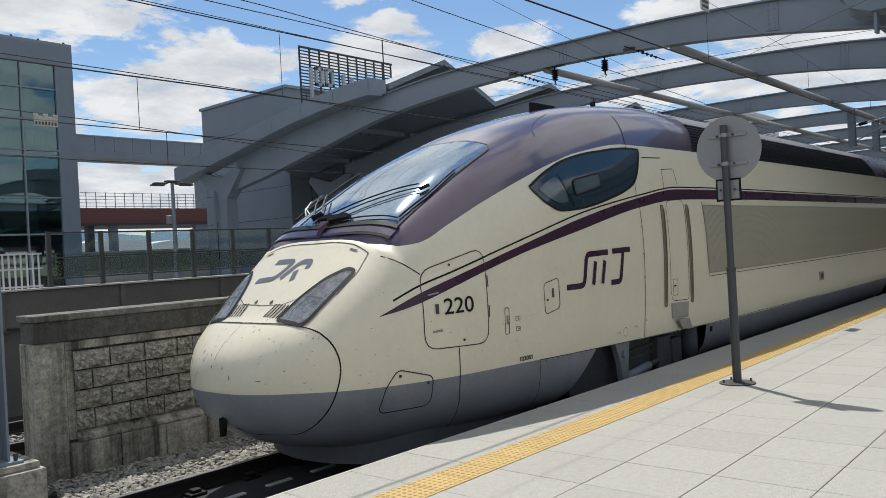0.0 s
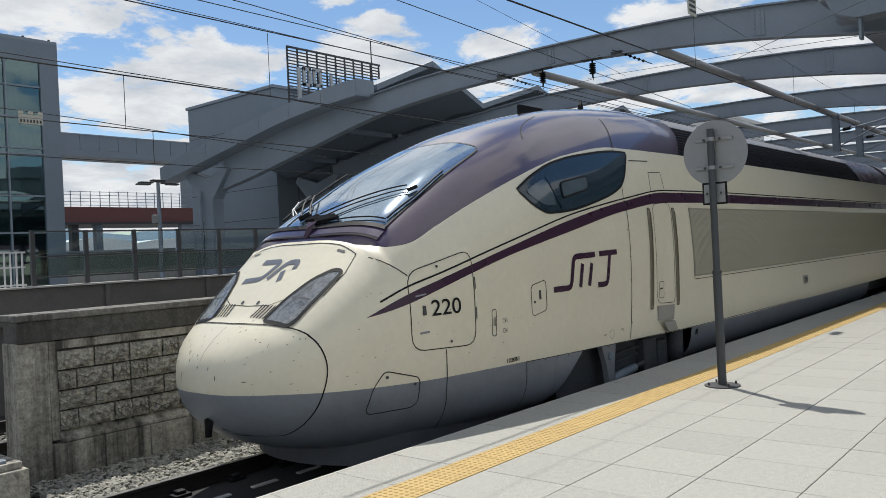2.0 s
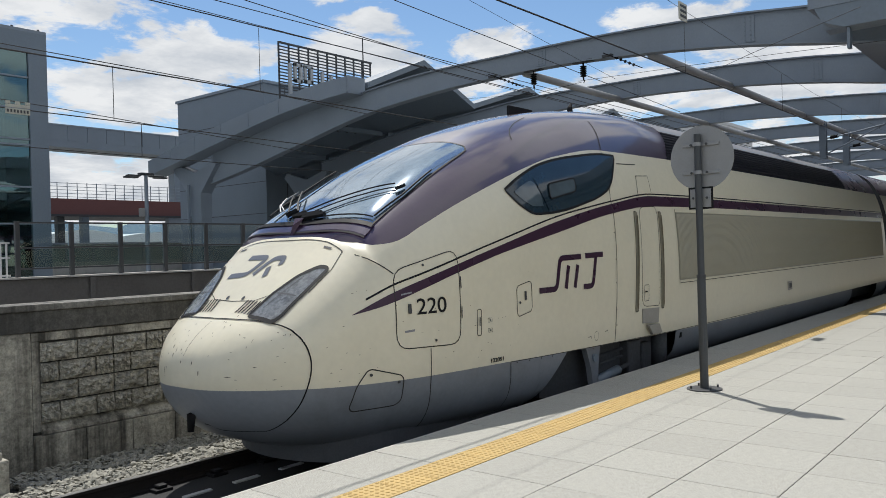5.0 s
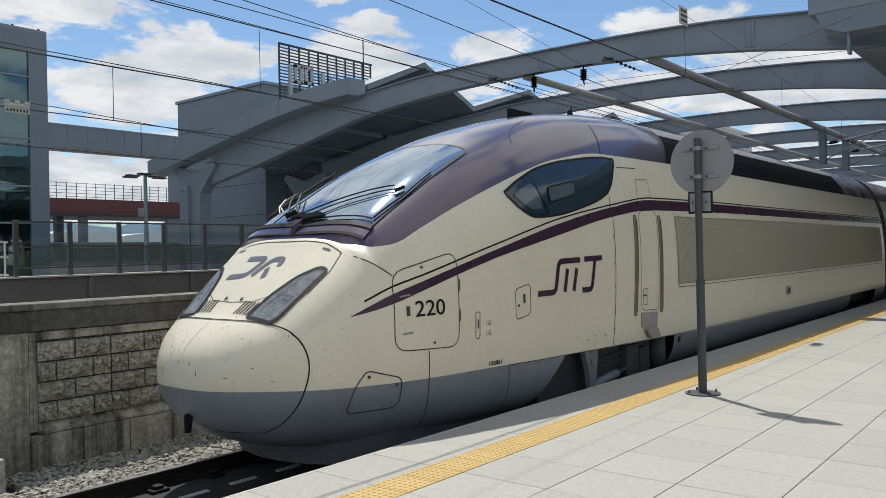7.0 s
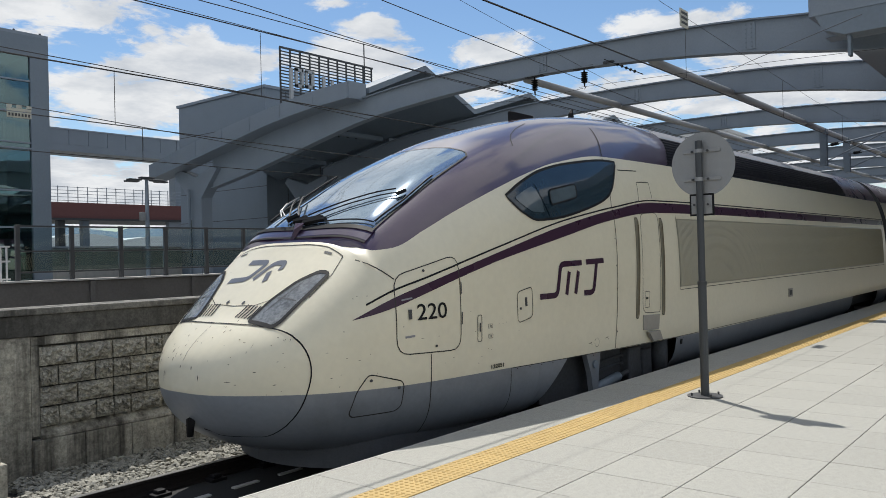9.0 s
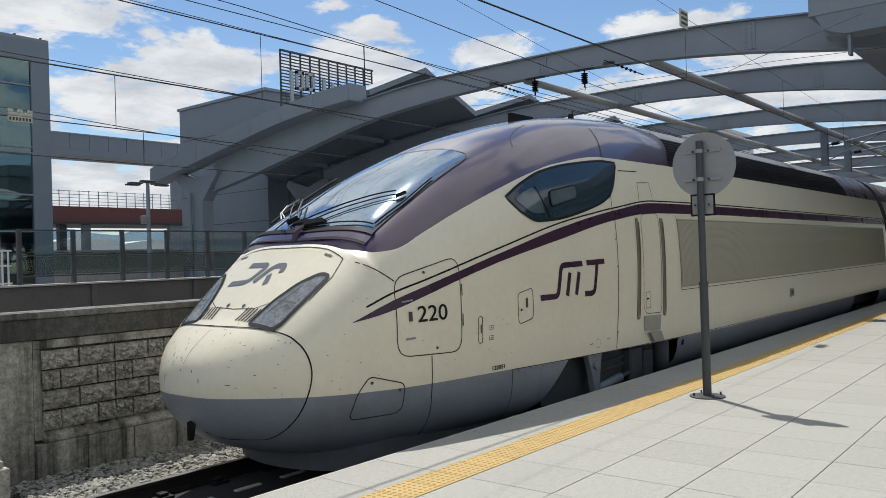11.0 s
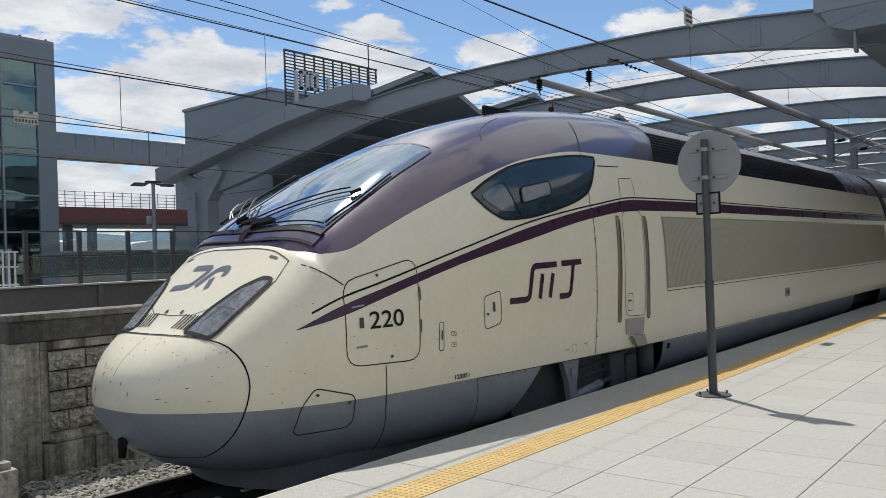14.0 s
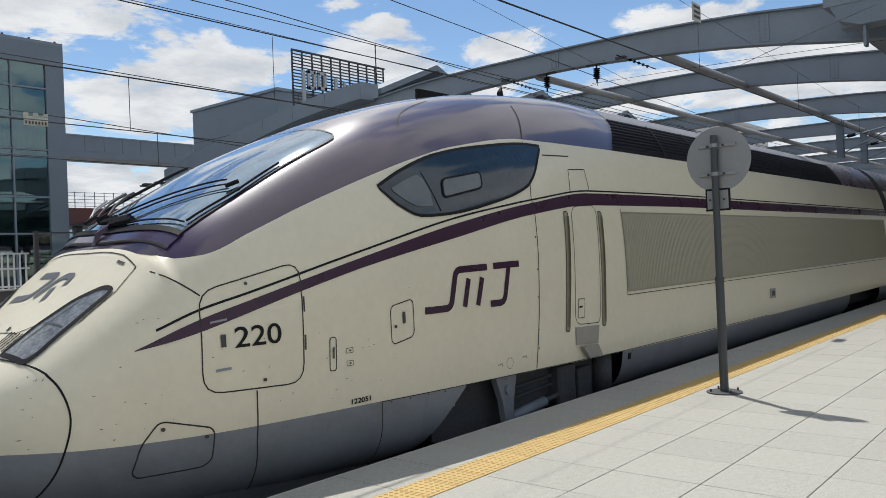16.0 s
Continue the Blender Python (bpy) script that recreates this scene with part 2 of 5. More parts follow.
def add_tube(bm, pts, r, seg=8, caps=True):
    """A round bar along a line of points."""
    rings = []
    pts = [Vector(p) for p in pts]
    for i, p in enumerate(pts):
        d = (pts[min(i + 1, len(pts) - 1)] - pts[max(i - 1, 0)]).normalized()
        a = d.cross(Vector((0, 0, 1)) if abs(d.z) < 0.9 else Vector((1, 0, 0))).normalized()
        b = d.cross(a)
        rad = r[i] if isinstance(r, (list, tuple)) else r
        rings.append([bm.verts.new(p + a * rad * math.cos(2 * math.pi * k / seg) + b * rad * math.sin(2 * math.pi * k / seg)) for k in range(seg)])
    for A, B in zip(rings, rings[1:]):
        for k in range(seg):
            bm.faces.new((A[k], A[(k + 1) % seg], B[(k + 1) % seg], B[k]))
    if caps:
        bm.faces.new(rings[0])
        bm.faces.new(rings[-1])


def tube(pts, r, seg=8):
    bm = bmesh.new()
    add_tube(bm, pts, r, seg)
    return bm


def prism(outline, axis, a, b):
    """Extrude a 2D outline between a and b along an axis ('x': outline is (y, z); 'y': (x, z); 'z': (x, y))."""
    bm = bmesh.new()

    def v(p, t):
        return {"x": (t, p[0], p[1]), "y": (p[0], t, p[1]), "z": (p[0], p[1], t)}[axis]

    A = [bm.verts.new(v(p, a)) for p in outline]
    B = [bm.verts.new(v(p, b)) for p in outline]
    n = len(outline)
    bm.faces.new(A)
    bm.faces.new(B)
    for i in range(n):
        bm.faces.new((A[i], A[(i + 1) % n], B[(i + 1) % n], B[i]))
    return bm


def curve_value(x, xs, ys):
    """A smooth monotone curve through a few control values."""
    xs, ys = np.asarray(xs, float), np.asarray(ys, float)
    h = np.diff(xs)
    d = np.diff(ys) / h
    m = np.zeros_like(ys)
    m[1:-1] = np.where(d[:-1] * d[1:] > 0, 2 * d[:-1] * d[1:] / np.where(np.abs(d[:-1] + d[1:]) < 1e-12, 1, d[:-1] + d[1:]), 0)
    m[0], m[-1] = d[0], d[-1]
    x = min(max(x, xs[0]), xs[-1])
    i = min(max(int(np.searchsorted(xs, x)) - 1, 0), len(h) - 1)
    t = (x - xs[i]) / h[i]
    return float((2 * t**3 - 3 * t**2 + 1) * ys[i] + (t**3 - 2 * t**2 + t) * h[i] * m[i] + (-2 * t**3 + 3 * t**2) * ys[i + 1] + (t**3 - t**2) * h[i] * m[i + 1])

# ---- the train's body surface ----
RAIL_Z = -0.47
TRACK_Y = 3.42
NOSE_X = -0.60
Q_ = (0, 0.22, 0.45, 0.63, 0.79, 1.05, 1.265, 1.55, 1.92, 2.40, 3.0)
HW_ = (0.0, 0.36, 0.66, 0.88, 1.04, 1.20, 1.305, 1.38, 1.44, 1.475, 1.48)
TOPX = (-0.60, -0.57, -0.53, -0.45, -0.3, -0.13, 0.1, 0.43, 0.62, 0.91, 1.5, 2.0, 2.66, 3.2, 4.1, 5.0, 5.95, 7.0, 9.0)
TOPZ = (0.455, 0.66, 0.75, 0.845, 0.965, 1.07, 1.26, 1.53, 1.69, 1.95, 2.30, 2.57, 2.86, 3.07, 3.33, 3.51, 3.62, 3.68, 3.68)
BOTX = (-0.60, -0.57, -0.52, -0.40, -0.1, 0.3, 1.0, 3.0)
BOTZ = (0.455, 0.36, 0.25, 0.08, -0.10, -0.22, -0.30, -0.30)
NUX = (-0.6, -0.13, 0.43, 0.91, 1.7, 2.66, 4.5, 7.0)
NUV = (2.2, 2.8, 3.3, 3.3, 3.1, 3.0, 2.6, 2.7)
ZMX = (-0.6, -0.2, 1.0, 3.0, 5.0)
ZMV = (0.455, 0.60, 0.68, 0.8, 0.9)


def section(x):
    q = math.sqrt(max(x - NOSE_X, 0))
    hw = curve_value(q, Q_, HW_)
    top, bot = curve_value(x, TOPX, TOPZ), curve_value(x, BOTX, BOTZ)
    nu, zm = curve_value(x, NUX, NUV), curve_value(x, ZMX, ZMV)
    nl = curve_value(x, (-0.6, 0.0, 1.0, 3.0), (2.1, 2.5, 3.2, 5.0))
    return hw, top, bot, nu, nl, zm


def hull(x, th):
    """Half width and height of the body at x for an angle from -90 (keel) through 0 (widest) to 90 degrees (ridge)."""
    hw, top, bot, nu, nl, zm = section(x)
    c, s = max(math.cos(th), 0.0), math.sin(th)
    if s >= 0:
        return hw * c ** (2 / nu), zm + (top - zm) * s ** (2 / nu)
    return hw * c ** (2 / nl), zm - (zm - bot) * (-s) ** (2 / nl)


def angle_at(x, z):
    hw, top, bot, nu, nl, zm = section(x)
    if z >= zm:
        return math.asin(min(max((z - zm) / max(top - zm, 1e-6), 0), 1) ** (nu / 2))
    return -math.asin(min(max((zm - z) / max(zm - bot, 1e-6), 0), 1) ** (nl / 2))


def side_w(x, z):
    return hull(x, angle_at(x, z))[0]


def top_z(x, h):
    hw, top, bot, nu, nl, zm = section(x)
    return zm + (top - zm) * max(1 - (abs(h) / max(hw, 1e-6)) ** nu, 0) ** (1 / nu)

# ---- ground, track bed, platform ----
EDGE_Y = 1.62
ground = tagged(finish("ground", box(-3000, 3000, -3000, 3000, -1.6, -0.95), mat("earth", (0.12, 0.115, 0.10), 0.95, vary=0.3, scale=0.2, fine=8)), "dull grey-brown earth reaching to the horizon", "ground", kind="structure")
bed = tagged(finish("ballast_bed", prism([(4.30, -0.95), (4.30, -0.63), (6.3, -0.76), (7.0, -0.68), (10.8, -0.70), (10.8, -0.95)], "x", -60, 140), M_BED_GAP_SHADE), "stone bed beside the track, near-black for shade between the stones", "ballast", kind="structure")
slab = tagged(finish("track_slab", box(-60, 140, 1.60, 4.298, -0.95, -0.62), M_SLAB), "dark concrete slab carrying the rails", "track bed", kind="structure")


def rail(y, dz=0.0):
    prof = [(-0.075, 0), (0.075, 0), (0.075, 0.02), (0.012, 0.04), (0.012, 0.11), (0.036, 0.125), (0.036, 0.15), (-0.036, 0.15), (-0.036, 0.125), (-0.012, 0.11), (-0.012, 0.04), (-0.075, 0.02)]
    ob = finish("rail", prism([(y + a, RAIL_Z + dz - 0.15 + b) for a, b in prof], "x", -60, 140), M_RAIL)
    tagged(ob, "brown rusty steel rail with a worn shiny head", "rail", "rails of the tracks")
    part("rail_head", box(-60, 140, y - 0.03, y + 0.03, RAIL_Z + dz, RAIL_Z + dz + 0.003), M_RAILTOP, ob, "shiny worn running surface")


for ry_ in (TRACK_Y - 0.755, TRACK_Y + 0.755):
    rail(ry_)
for ry_ in (7.75, 9.25):
    rail(ry_, -0.04)

platform = tagged(finish("platform", box(-14, 110, -9.0, EDGE_Y - 0.02, -0.95, -0.012), M_JOINT), "concrete platform body under stone tiles", "platform", kind="structure")

# ---- partition wall between the tracks ----
WALL_Y = 6.2
WALL_X0 = -1.02
# dark body seen between the blocks stands in for shadow in the joints
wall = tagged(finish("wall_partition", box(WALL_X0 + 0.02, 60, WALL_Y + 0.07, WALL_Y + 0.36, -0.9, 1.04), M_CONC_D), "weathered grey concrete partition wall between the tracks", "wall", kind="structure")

# ---- arched roof frames over the tracks ----
ARCH_X = (16.0, 22.45, 31.2, 39.6, 48.0, 56.4, 64.8, 73.2)


def arch_top(y):
    return curve_value(y, (-10, -2, 2.3, 4.0, 5.5, 7.4, 10, 12.5, 14.3, 15.6, 16.7, 17.7, 19.2, 21.25, 25.6, 31), (6.0, 6.9, 7.2, 7.38, 7.48, 7.56, 7.60, 7.61, 7.60, 7.54, 7.45, 7.36, 7.26, 7.06, 6.34, 5.40))


def arch_low(y):
    return curve_value(y, (-10, -2, 2.06, 3.33, 4.72, 6.26, 7.43, 8.68, 9.84, 11.3, 13.1, 15.4, 17.1, 21.3, 25, 27.5, 31), (5.0, 5.7, 6.28, 6.49, 6.67, 6.82, 6.90, 6.97, 7.0, 6.99, 6.95, 6.80, 6.63, 5.84, 5.12, 4.72, 4.2))


def arch_beam(x):
    b = tagged(new("arch_beam"), "grey painted steel arched roof beam over the tracks", "roof beam", "arched beams over the tracks")
    b.matrix_basis = pose(x, 0, 0)
    ys = np.linspace(-6, 27, 45)
    web = [(y, arch_low(y)) for y in ys] + [(y, arch_top(y)) for y in ys[::-1]]
    part("web", prism(web, "x", -0.06, 0.06), M_GREY, b)
    for f, nm in ((arch_top, "top_flange"), (arch_low, "bottom_flange")):
        o = [(y, f(y) - 0.02) for y in ys] + [(y, f(y) + 0.02) for y in ys[::-1]]
        part(nm, prism(o, "x", -0.17, 0.17), M_GREY, b)
    return b


beam0 = arch_beam(ARCH_X[0])
for x_ in ARCH_X[1:]:
    copy_thing(beam0, pose(x_, 0, 0))

# ---- the train ----
train = thing("train_power_car", 0, TRACK_Y, RAIL_Z, "cream and dark purple high-speed train power car with scuffed nose", "train")
CAR_END = 22.3
H = math.pi / 2


def grey_line(x):
    return curve_value(x, (-0.60, -0.30, 0.40, 1.26, 2.49, 3.6, 4.78, 6.68, 9.2), (0.44, 0.435, 0.405, 0.385, 0.37, 0.345, 0.32, 0.29, 0.27))


def purple_line(x):
    return curve_value(x, (0.70, 0.74, 0.80, 0.97, 1.40, 1.90, 2.63, 3.24, 3.93, 5.14, 7.05, 7.76), (1.775, 1.70, 1.655, 1.67, 1.84, 2.05, 2.32, 2.52, 2.70, 2.87, 2.88, 3.56))


def stations(x0, x1, near=0.06, far=0.35):
    out, x = [], x0
    while x < x1 - 1e-6:
        out.append(x)
        x += 0.004 + 0.10 * math.sqrt(max(x - NOSE_X, 0.0)) if x < 0.3 else (near if x < 5.3 else (0.1 if x < 8 else far))
    return out + [x1]


def skin(name, x0, x1, lo, hi, material, rows=14, sides=(-1, 1), offset=0.0, parent=None, label="", by_angle=False):
    """A strip of the body's skin between two height curves (or angle curves), on one or both sides."""
    bm = bmesh.new()
    for sd in sides:
        prev = None
        for x in stations(x0, x1):
            a, b = (lo(x), hi(x)) if by_angle else (angle_at(x, lo(x)), angle_at(x, hi(x)))
            ring = []
            for k in range(rows + 1):
                w, z = hull(x, a + (b - a) * k / rows)
                ring.append(bm.verts.new((x, sd * (w + offset), z - RAIL_Z + offset * (0.6 if z > 1.5 else 0.0))))
            if prev:
                for k in range(rows):
                    bm.faces.new((prev[k], prev[k + 1], ring[k + 1], ring[k]))
            prev = ring
    bmesh.ops.remove_doubles(bm, verts=bm.verts, dist=0.0004)
    return part(name, bm, material, parent or train, label, smooth=True)


def ridge(x):
    return section(x)[1]


def keel(x):
    return section(x)[2]


def on_side(x, z, off=0.003, sd=-1):
    return Vector((x, sd * (side_w(x, z) + off), z - RAIL_Z))


def on_top(x, h, off=0.003):
    e = 0.01
    n = Vector((-(top_z(x + e, h) - top_z(x - e, h)) / (2 * e), -(top_z(x, h + e) - top_z(x, h - e)) / (2 * e), 1)).normalized()
    return Vector((x, h, top_z(x, h) - RAIL_Z)) + n * off


def densify(pts, step=0.04, closed=False):
    out, n = [], len(pts)
    for i in range(n if closed else n - 1):
        a, b = pts[i], pts[(i + 1) % n]
        k = max(1, int(math.hypot(b[0] - a[0], b[1] - a[1]) / step))
        out += [(a[0] + (b[0] - a[0]) * j / k, a[1] + (b[1] - a[1]) * j / k) for j in range(k)]
    return out if closed else out + [pts[-1]]


def rounded(pts, r, closed=True):
    """An outline with its corners eased by arcs about r long."""
    out, n = [], len(pts)
    for i, p in enumerate(pts):
        if not closed and i in (0, n - 1):
            out.append(p)
            continue
        p, a, b = Vector(p), Vector(pts[i - 1]), Vector(pts[(i + 1) % n])
        u, v = a - p, b - p
        k = min(r, u.length * 0.45, v.length * 0.45)
        u, v = p + u.normalized() * k, p + v.normalized() * k
        out += [tuple(u.lerp(p, t).lerp(p.lerp(v, t), t)) for t in (0, 0.25, 0.5, 0.75, 1)]
    return out


def ribbon(pts, width, place, closed=False, bm=None, off=0.004):
    """A thin raised band along a line on the skin."""
    bm = bm or bmesh.new()
    if closed and len(pts) < 14:
        pts = rounded(pts, 0.1 * max(max(q[i] for q in pts) - min(q[i] for q in pts) for i in (0, 1)))
    p = densify(pts, 0.05, closed)
    n, prev, first = len(p), None, None
    for i in range(n):
        a = p[i - 1] if (i or closed) else p[i]
        b = p[(i + 1) % n] if (i < n - 1 or closed) else p[i]
        dx, dz = b[0] - a[0], b[1] - a[1]
        l = math.hypot(dx, dz) or 1
        nx, nz = -dz / l * width / 2, dx / l * width / 2
        pair = [bm.verts.new(place(p[i][0] + nx, p[i][1] + nz, off)), bm.verts.new(place(p[i][0] - nx, p[i][1] - nz, off))]
        if prev:
            bm.faces.new((prev[0], prev[1], pair[1], pair[0]))
        prev, first = pair, first or pair
    if closed:
        bm.faces.new((prev[0], prev[1], first[1], first[0]))
    return bm


def patch(outline, place, off=0.004, depth=0.0):
    """A small filled panel on the skin."""
    bm = bmesh.new()
    f = bm.faces.new([bm.verts.new(place(a, b, off)) for a, b in outline])
    if depth:
        r = bmesh.ops.extrude_face_region(bm, geom=[f])
        vs = [v for v in r["geom"] if isinstance(v, bmesh.types.BMVert)]
        base = [Vector(place(a, b, off + depth)) for a, b in outline]
        for v in vs:
            v.co = min(base, key=lambda q: (q - v.co).length)
    bmesh.ops.triangulate(bm, faces=[g for g in bm.faces if len(g.verts) > 4])
    return bm


# main shells
skin("skirt", NOSE_X, 3.02, lambda x: -H, lambda x: angle_at(x, grey_line(x)), M_SKIRT, by_angle=True)
for sd_ in (-1, 1):
    skin("skirt_flare", 3.02, 3.60, lambda x: -0.29 + 0.62 * ((x - 3.02) / 0.58) ** 0.8, grey_line, M_SKIRT, rows=6, sides=(sd_,))
skin("middle_skirt", 6.72, 17.9, keel, grey_line, M_SKIRT, rows=8)
skin("rear_skirt", 20.9, CAR_END, keel, grey_line, M_SKIRT, rows=8)
skin("side_shell", NOSE_X, CAR_END, grey_line, lambda x: purple_line(x) if 0.70 < x < 7.05 else (ridge(x) if x <= 0.70 else 2.88), M_CREAM, rows=26)
skin("roof_shell", 0.70, 7.76, purple_line, ridge, M_ROOFP, rows=22)
M_LOUV = mat("black_louvre_metal", (0.010, 0.011, 0.016), 0.6, vary=0.2, spec=0.15)
M_SLAT = mat("dark_blue_slat_metal", (0.013, 0.014, 0.021), 0.6, vary=0.2, spec=0.15)
M_ROOFGREY = mat("grey_roof_coating", (0.24, 0.24, 0.26), 0.5, vary=0.15)
lou = skin("louvre_backing", 7.05, 18.6, lambda x: 2.88, lambda x: min(purple_line(x), 3.40) if x < 7.6 else 3.40, M_LOUV, rows=8, label="black louvred roof flank")
skin("roof_top", 7.60, 18.6, lambda x: 3.40, ridge, M_ROOFGREY, rows=8, label="grey coated roof top")
skin("rear_roof", 18.6, CAR_END, lambda x: 2.88, ridge, M_PURPLE, rows=14)
for k in range(9):
    z = 2.93 + 0.052 * k
    x0 = max(7.10, 7.05 + (z - 2.88) * 1.04 + 0.04)
    bm = bmesh.new()
    prev = None
    for x in np.linspace(x0, 18.5, 34):
        pair = [bm.verts.new(on_side(x, z, 0.003)), bm.verts.new(on_side(x, z + 0.022, 0.022)), bm.verts.new(on_side(x, z + 0.040, 0.024))]
        if prev:
            bm.faces.new((prev[0], prev[1], pair[1], pair[0]))
            bm.faces.new((prev[1], prev[2], pair[2], pair[1]))
        prev = pair
    part("slat", bm, M_SLAT, lou)
for x in np.arange(8.7, 18.5, 1.22):
    part("divider", ribbon([(x, 2.90), (x + 0.06, 3.40)], 0.05, on_side, off=0.036), M_LOUV, lou)
bm = bmesh.new()
ribbon([(7.62, 3.415), (18.6, 3.415)], 0.03, lambda a, b, o: on_side(a, b, 0.03), bm=bm)
part("gutter", bm, M_GREY, train)
# end wall
w_ = [hull(CAR_END, -H + math.pi * k / 30) for k in range(31)]
part("end_wall", prism([(a, b - RAIL_Z) for a, b in w_] + [(-a, b - RAIL_Z) for a, b in w_[::-1][1:-1]], "x", CAR_END - 0.02, CAR_END), M_DARK, train)

# belt lines
skin("purple_belt", 0.42, CAR_END - 0.05, lambda x: curve_value(x, (0.42, 0.64, 0.85, 1.24, 1.71, 2.36, 3.54, 4.93, 6.12, 9.5, 22), (1.03, 1.07, 1.12, 1.23, 1.36, 1.52, 1.75, 2.0, 2.12, 2.15, 2.15)), lambda x: curve_value(x, (0.42, 0.86, 1.25, 2.38, 3.57, 4.97, 6.18, 9.56, 22), (1.035, 1.21, 1.32, 1.61, 1.885, 2.13, 2.27, 2.295, 2.295)), M_PURPLE, rows=3, offset=0.003)
thin = lambda x: curve_value(x, (0.57, 0.87, 1.26, 2.40, 3.59, 4.53, 4.98, 6.19, 9.57, 22), (1.16, 1.28, 1.38, 1.67, 1.945, 2.10, 2.165, 2.30, 2.325, 2.325))
skin("dark_pinstripe", 0.57, CAR_END - 0.05, lambda x: thin(x) - 0.009, lambda x: thin(x) + 0.009, M_BLACK, rows=1, offset=0.003)

# seams, hatches
M_SEAM = mat("dark_panel_gap", (0.03, 0.028, 0.025), 0.8)


def seam(pts, width=0.012, closed=False, name="seam", place=on_side, parent=None):
    return part(name, ribbon(pts, width, place, closed, off=0.0035), M_SEAM, parent or train)


hatch = seam(rounded([(0.87, 1.405), (1.72, 1.60), (1.69, 0.65), (0.85, 0.68)], 0.15), 0.010, True, "nose_hatch_gap")
tagged(hatch, "rounded access hatch outline behind the nose")
part("lock", patch([(1.24 + 0.013 * math.cos(a), 1.45 + 0.013 * math.sin(a)) for a in np.linspace(0, 6.28, 12, endpoint=False)], on_side, 0.006, 0.006), M_DARK, hatch)
part("lock", patch([(1.34 + 0.013 * math.cos(a), 0.72 + 0.013 * math.sin(a)) for a in np.linspace(0, 6.28, 12, endpoint=False)], on_side, 0.006, 0.006), M_DARK, hatch)
part("latch", patch([(1.00, 1.00), (1.035, 1.00), (1.035, 1.09), (1.00, 1.09)], on_side, 0.006, 0.008), M_DARK, hatch)
part("hinge", ribbon([(1.725, 1.32), (1.722, 1.20)], 0.014, on_side, off=0.008), M_DARK, hatch)
part("hinge", ribbon([(1.718, 1.02), (1.714, 0.90)], 0.014, on_side, off=0.008), M_DARK, hatch)
part("notice_plate", patch([(0.93, 1.175), (1.06, 1.19), (1.06, 1.205), (0.93, 1.19)], on_side, 0.006), M_ROOFGREY, hatch)
part("notice_plate", patch([(0.95, 0.825), (1.07, 0.83), (1.07, 0.85), (0.95, 0.845)], on_side, 0.006), M_ROOFGREY, hatch)
low_hatch = seam([(0.55, 0.54), (0.90, 0.44), (0.93, 0.40), (0.92, 0.20), (0.86, 0.16), (0.43, 0.16), (0.39, 0.20), (0.43, 0.39)], 0.011, True, "lower_hatch_gap")
for cx, cz in ((0.57, 0.48), (0.87, 0.38)):
    part("lock", patch([(cx + 0.014 * math.cos(a), cz + 0.014 * math.sin(a)) for a in np.linspace(0, 6.28, 12, endpoint=False)], on_side, 0.006, 0.006), M_DARK, low_hatch)
seam([(1.27, 0.65), (1.27, 0.27), (1.31, -0.05), (1.36, -0.2)], 0.011)
seam([(0.62, 1.60), (0.72, 1.53), (0.89, 1.38)], 0.012)
seam([(5.12, 2.85), (4.94, 2.19), (4.95, 2.0), (4.86, 0.89), (4.78, 0.34)], 0.012)
seam([(5.43, 3.34), (5.30, 3.12), (5.13, 2.87)], 0.018)
# cab roof crease: its edge and shadow drawn as one dark band
seam([(3.37, -0.91), (3.46, -0.82), (3.60, -0.73), (3.85, -0.63), (4.25, -0.52)], 0.014, place=on_top)
seam([(2.49, 0.36), (2.52, -0.09), (2.53, -0.25)], 0.010)
seam([(2.49, 0.365), (3.6, 0.345)], 0.008)
seam([(5.84, 2.55), (6.21, 2.57), (6.20, 2.32)], 0.010)
seam([(5.84, 2.55), (5.76, 2.27)], 0.010)
seam([(5.40, 2.70), (5.95, 2.72)], 0.014, name="drip_gutter")
seam([(12.2, 0.28), (6.7, 0.295), (3.6, 0.345)], 0.008)
box_gap = seam([(2.63, 1.14), (2.66, 1.175), (2.88, 1.215), (2.91, 1.19), (2.91, 0.92), (2.88, 0.88), (2.66, 0.84), (2.63, 0.87)], 0.009, True, "side_box_gap")
part("latch", patch([(2.77, 1.01), (2.80, 1.01), (2.80, 1.11), (2.77, 1.11)], on_side, 0.006, 0.006), M_DARK, box_gap)
part("lock", patch([(2.68 + 0.014 * math.cos(a), 0.99 + 0.014 * math.sin(a)) for a in np.linspace(0, 6.28, 10, endpoint=False)], on_side, 0.006, 0.006), M_DARK, box_gap)
hp = seam([(1.955, 0.97), (2.02, 0.97), (2.01, 0.70), (1.945, 0.70)], 0.008, True, "handle_plate_gap")
part("handle", ribbon([(1.985, 0.89), (1.98, 0.80)], 0.016, on_side, off=0.012), M_DARK, hp)
for cz in (0.845, 0.74):
    s_ = seam([(2.12, cz + 0.02), (2.19, cz + 0.02), (2.19, cz - 0.02), (2.12, cz - 0.02)], 0.004, True, "socket_gap")
    part("lock", patch([(2.155 + 0.008 * math.cos(a), cz + 0.008 * math.sin(a)) for a in np.linspace(0, 6.28, 8, endpoint=False)], on_side, 0.006, 0.004), M_DARK, s_)
for x in np.arange(2.6, 7.0, 0.23):
    part("rivet", patch([(x + 0.008 * math.cos(a), grey_line(x) - 0.02 + 0.008 * math.sin(a)) for a in np.linspace(0, 6.28, 6, endpoint=False)], on_side, 0.005, 0.003), M_DARK, train) if not 3.5 < x < 4.0 else None
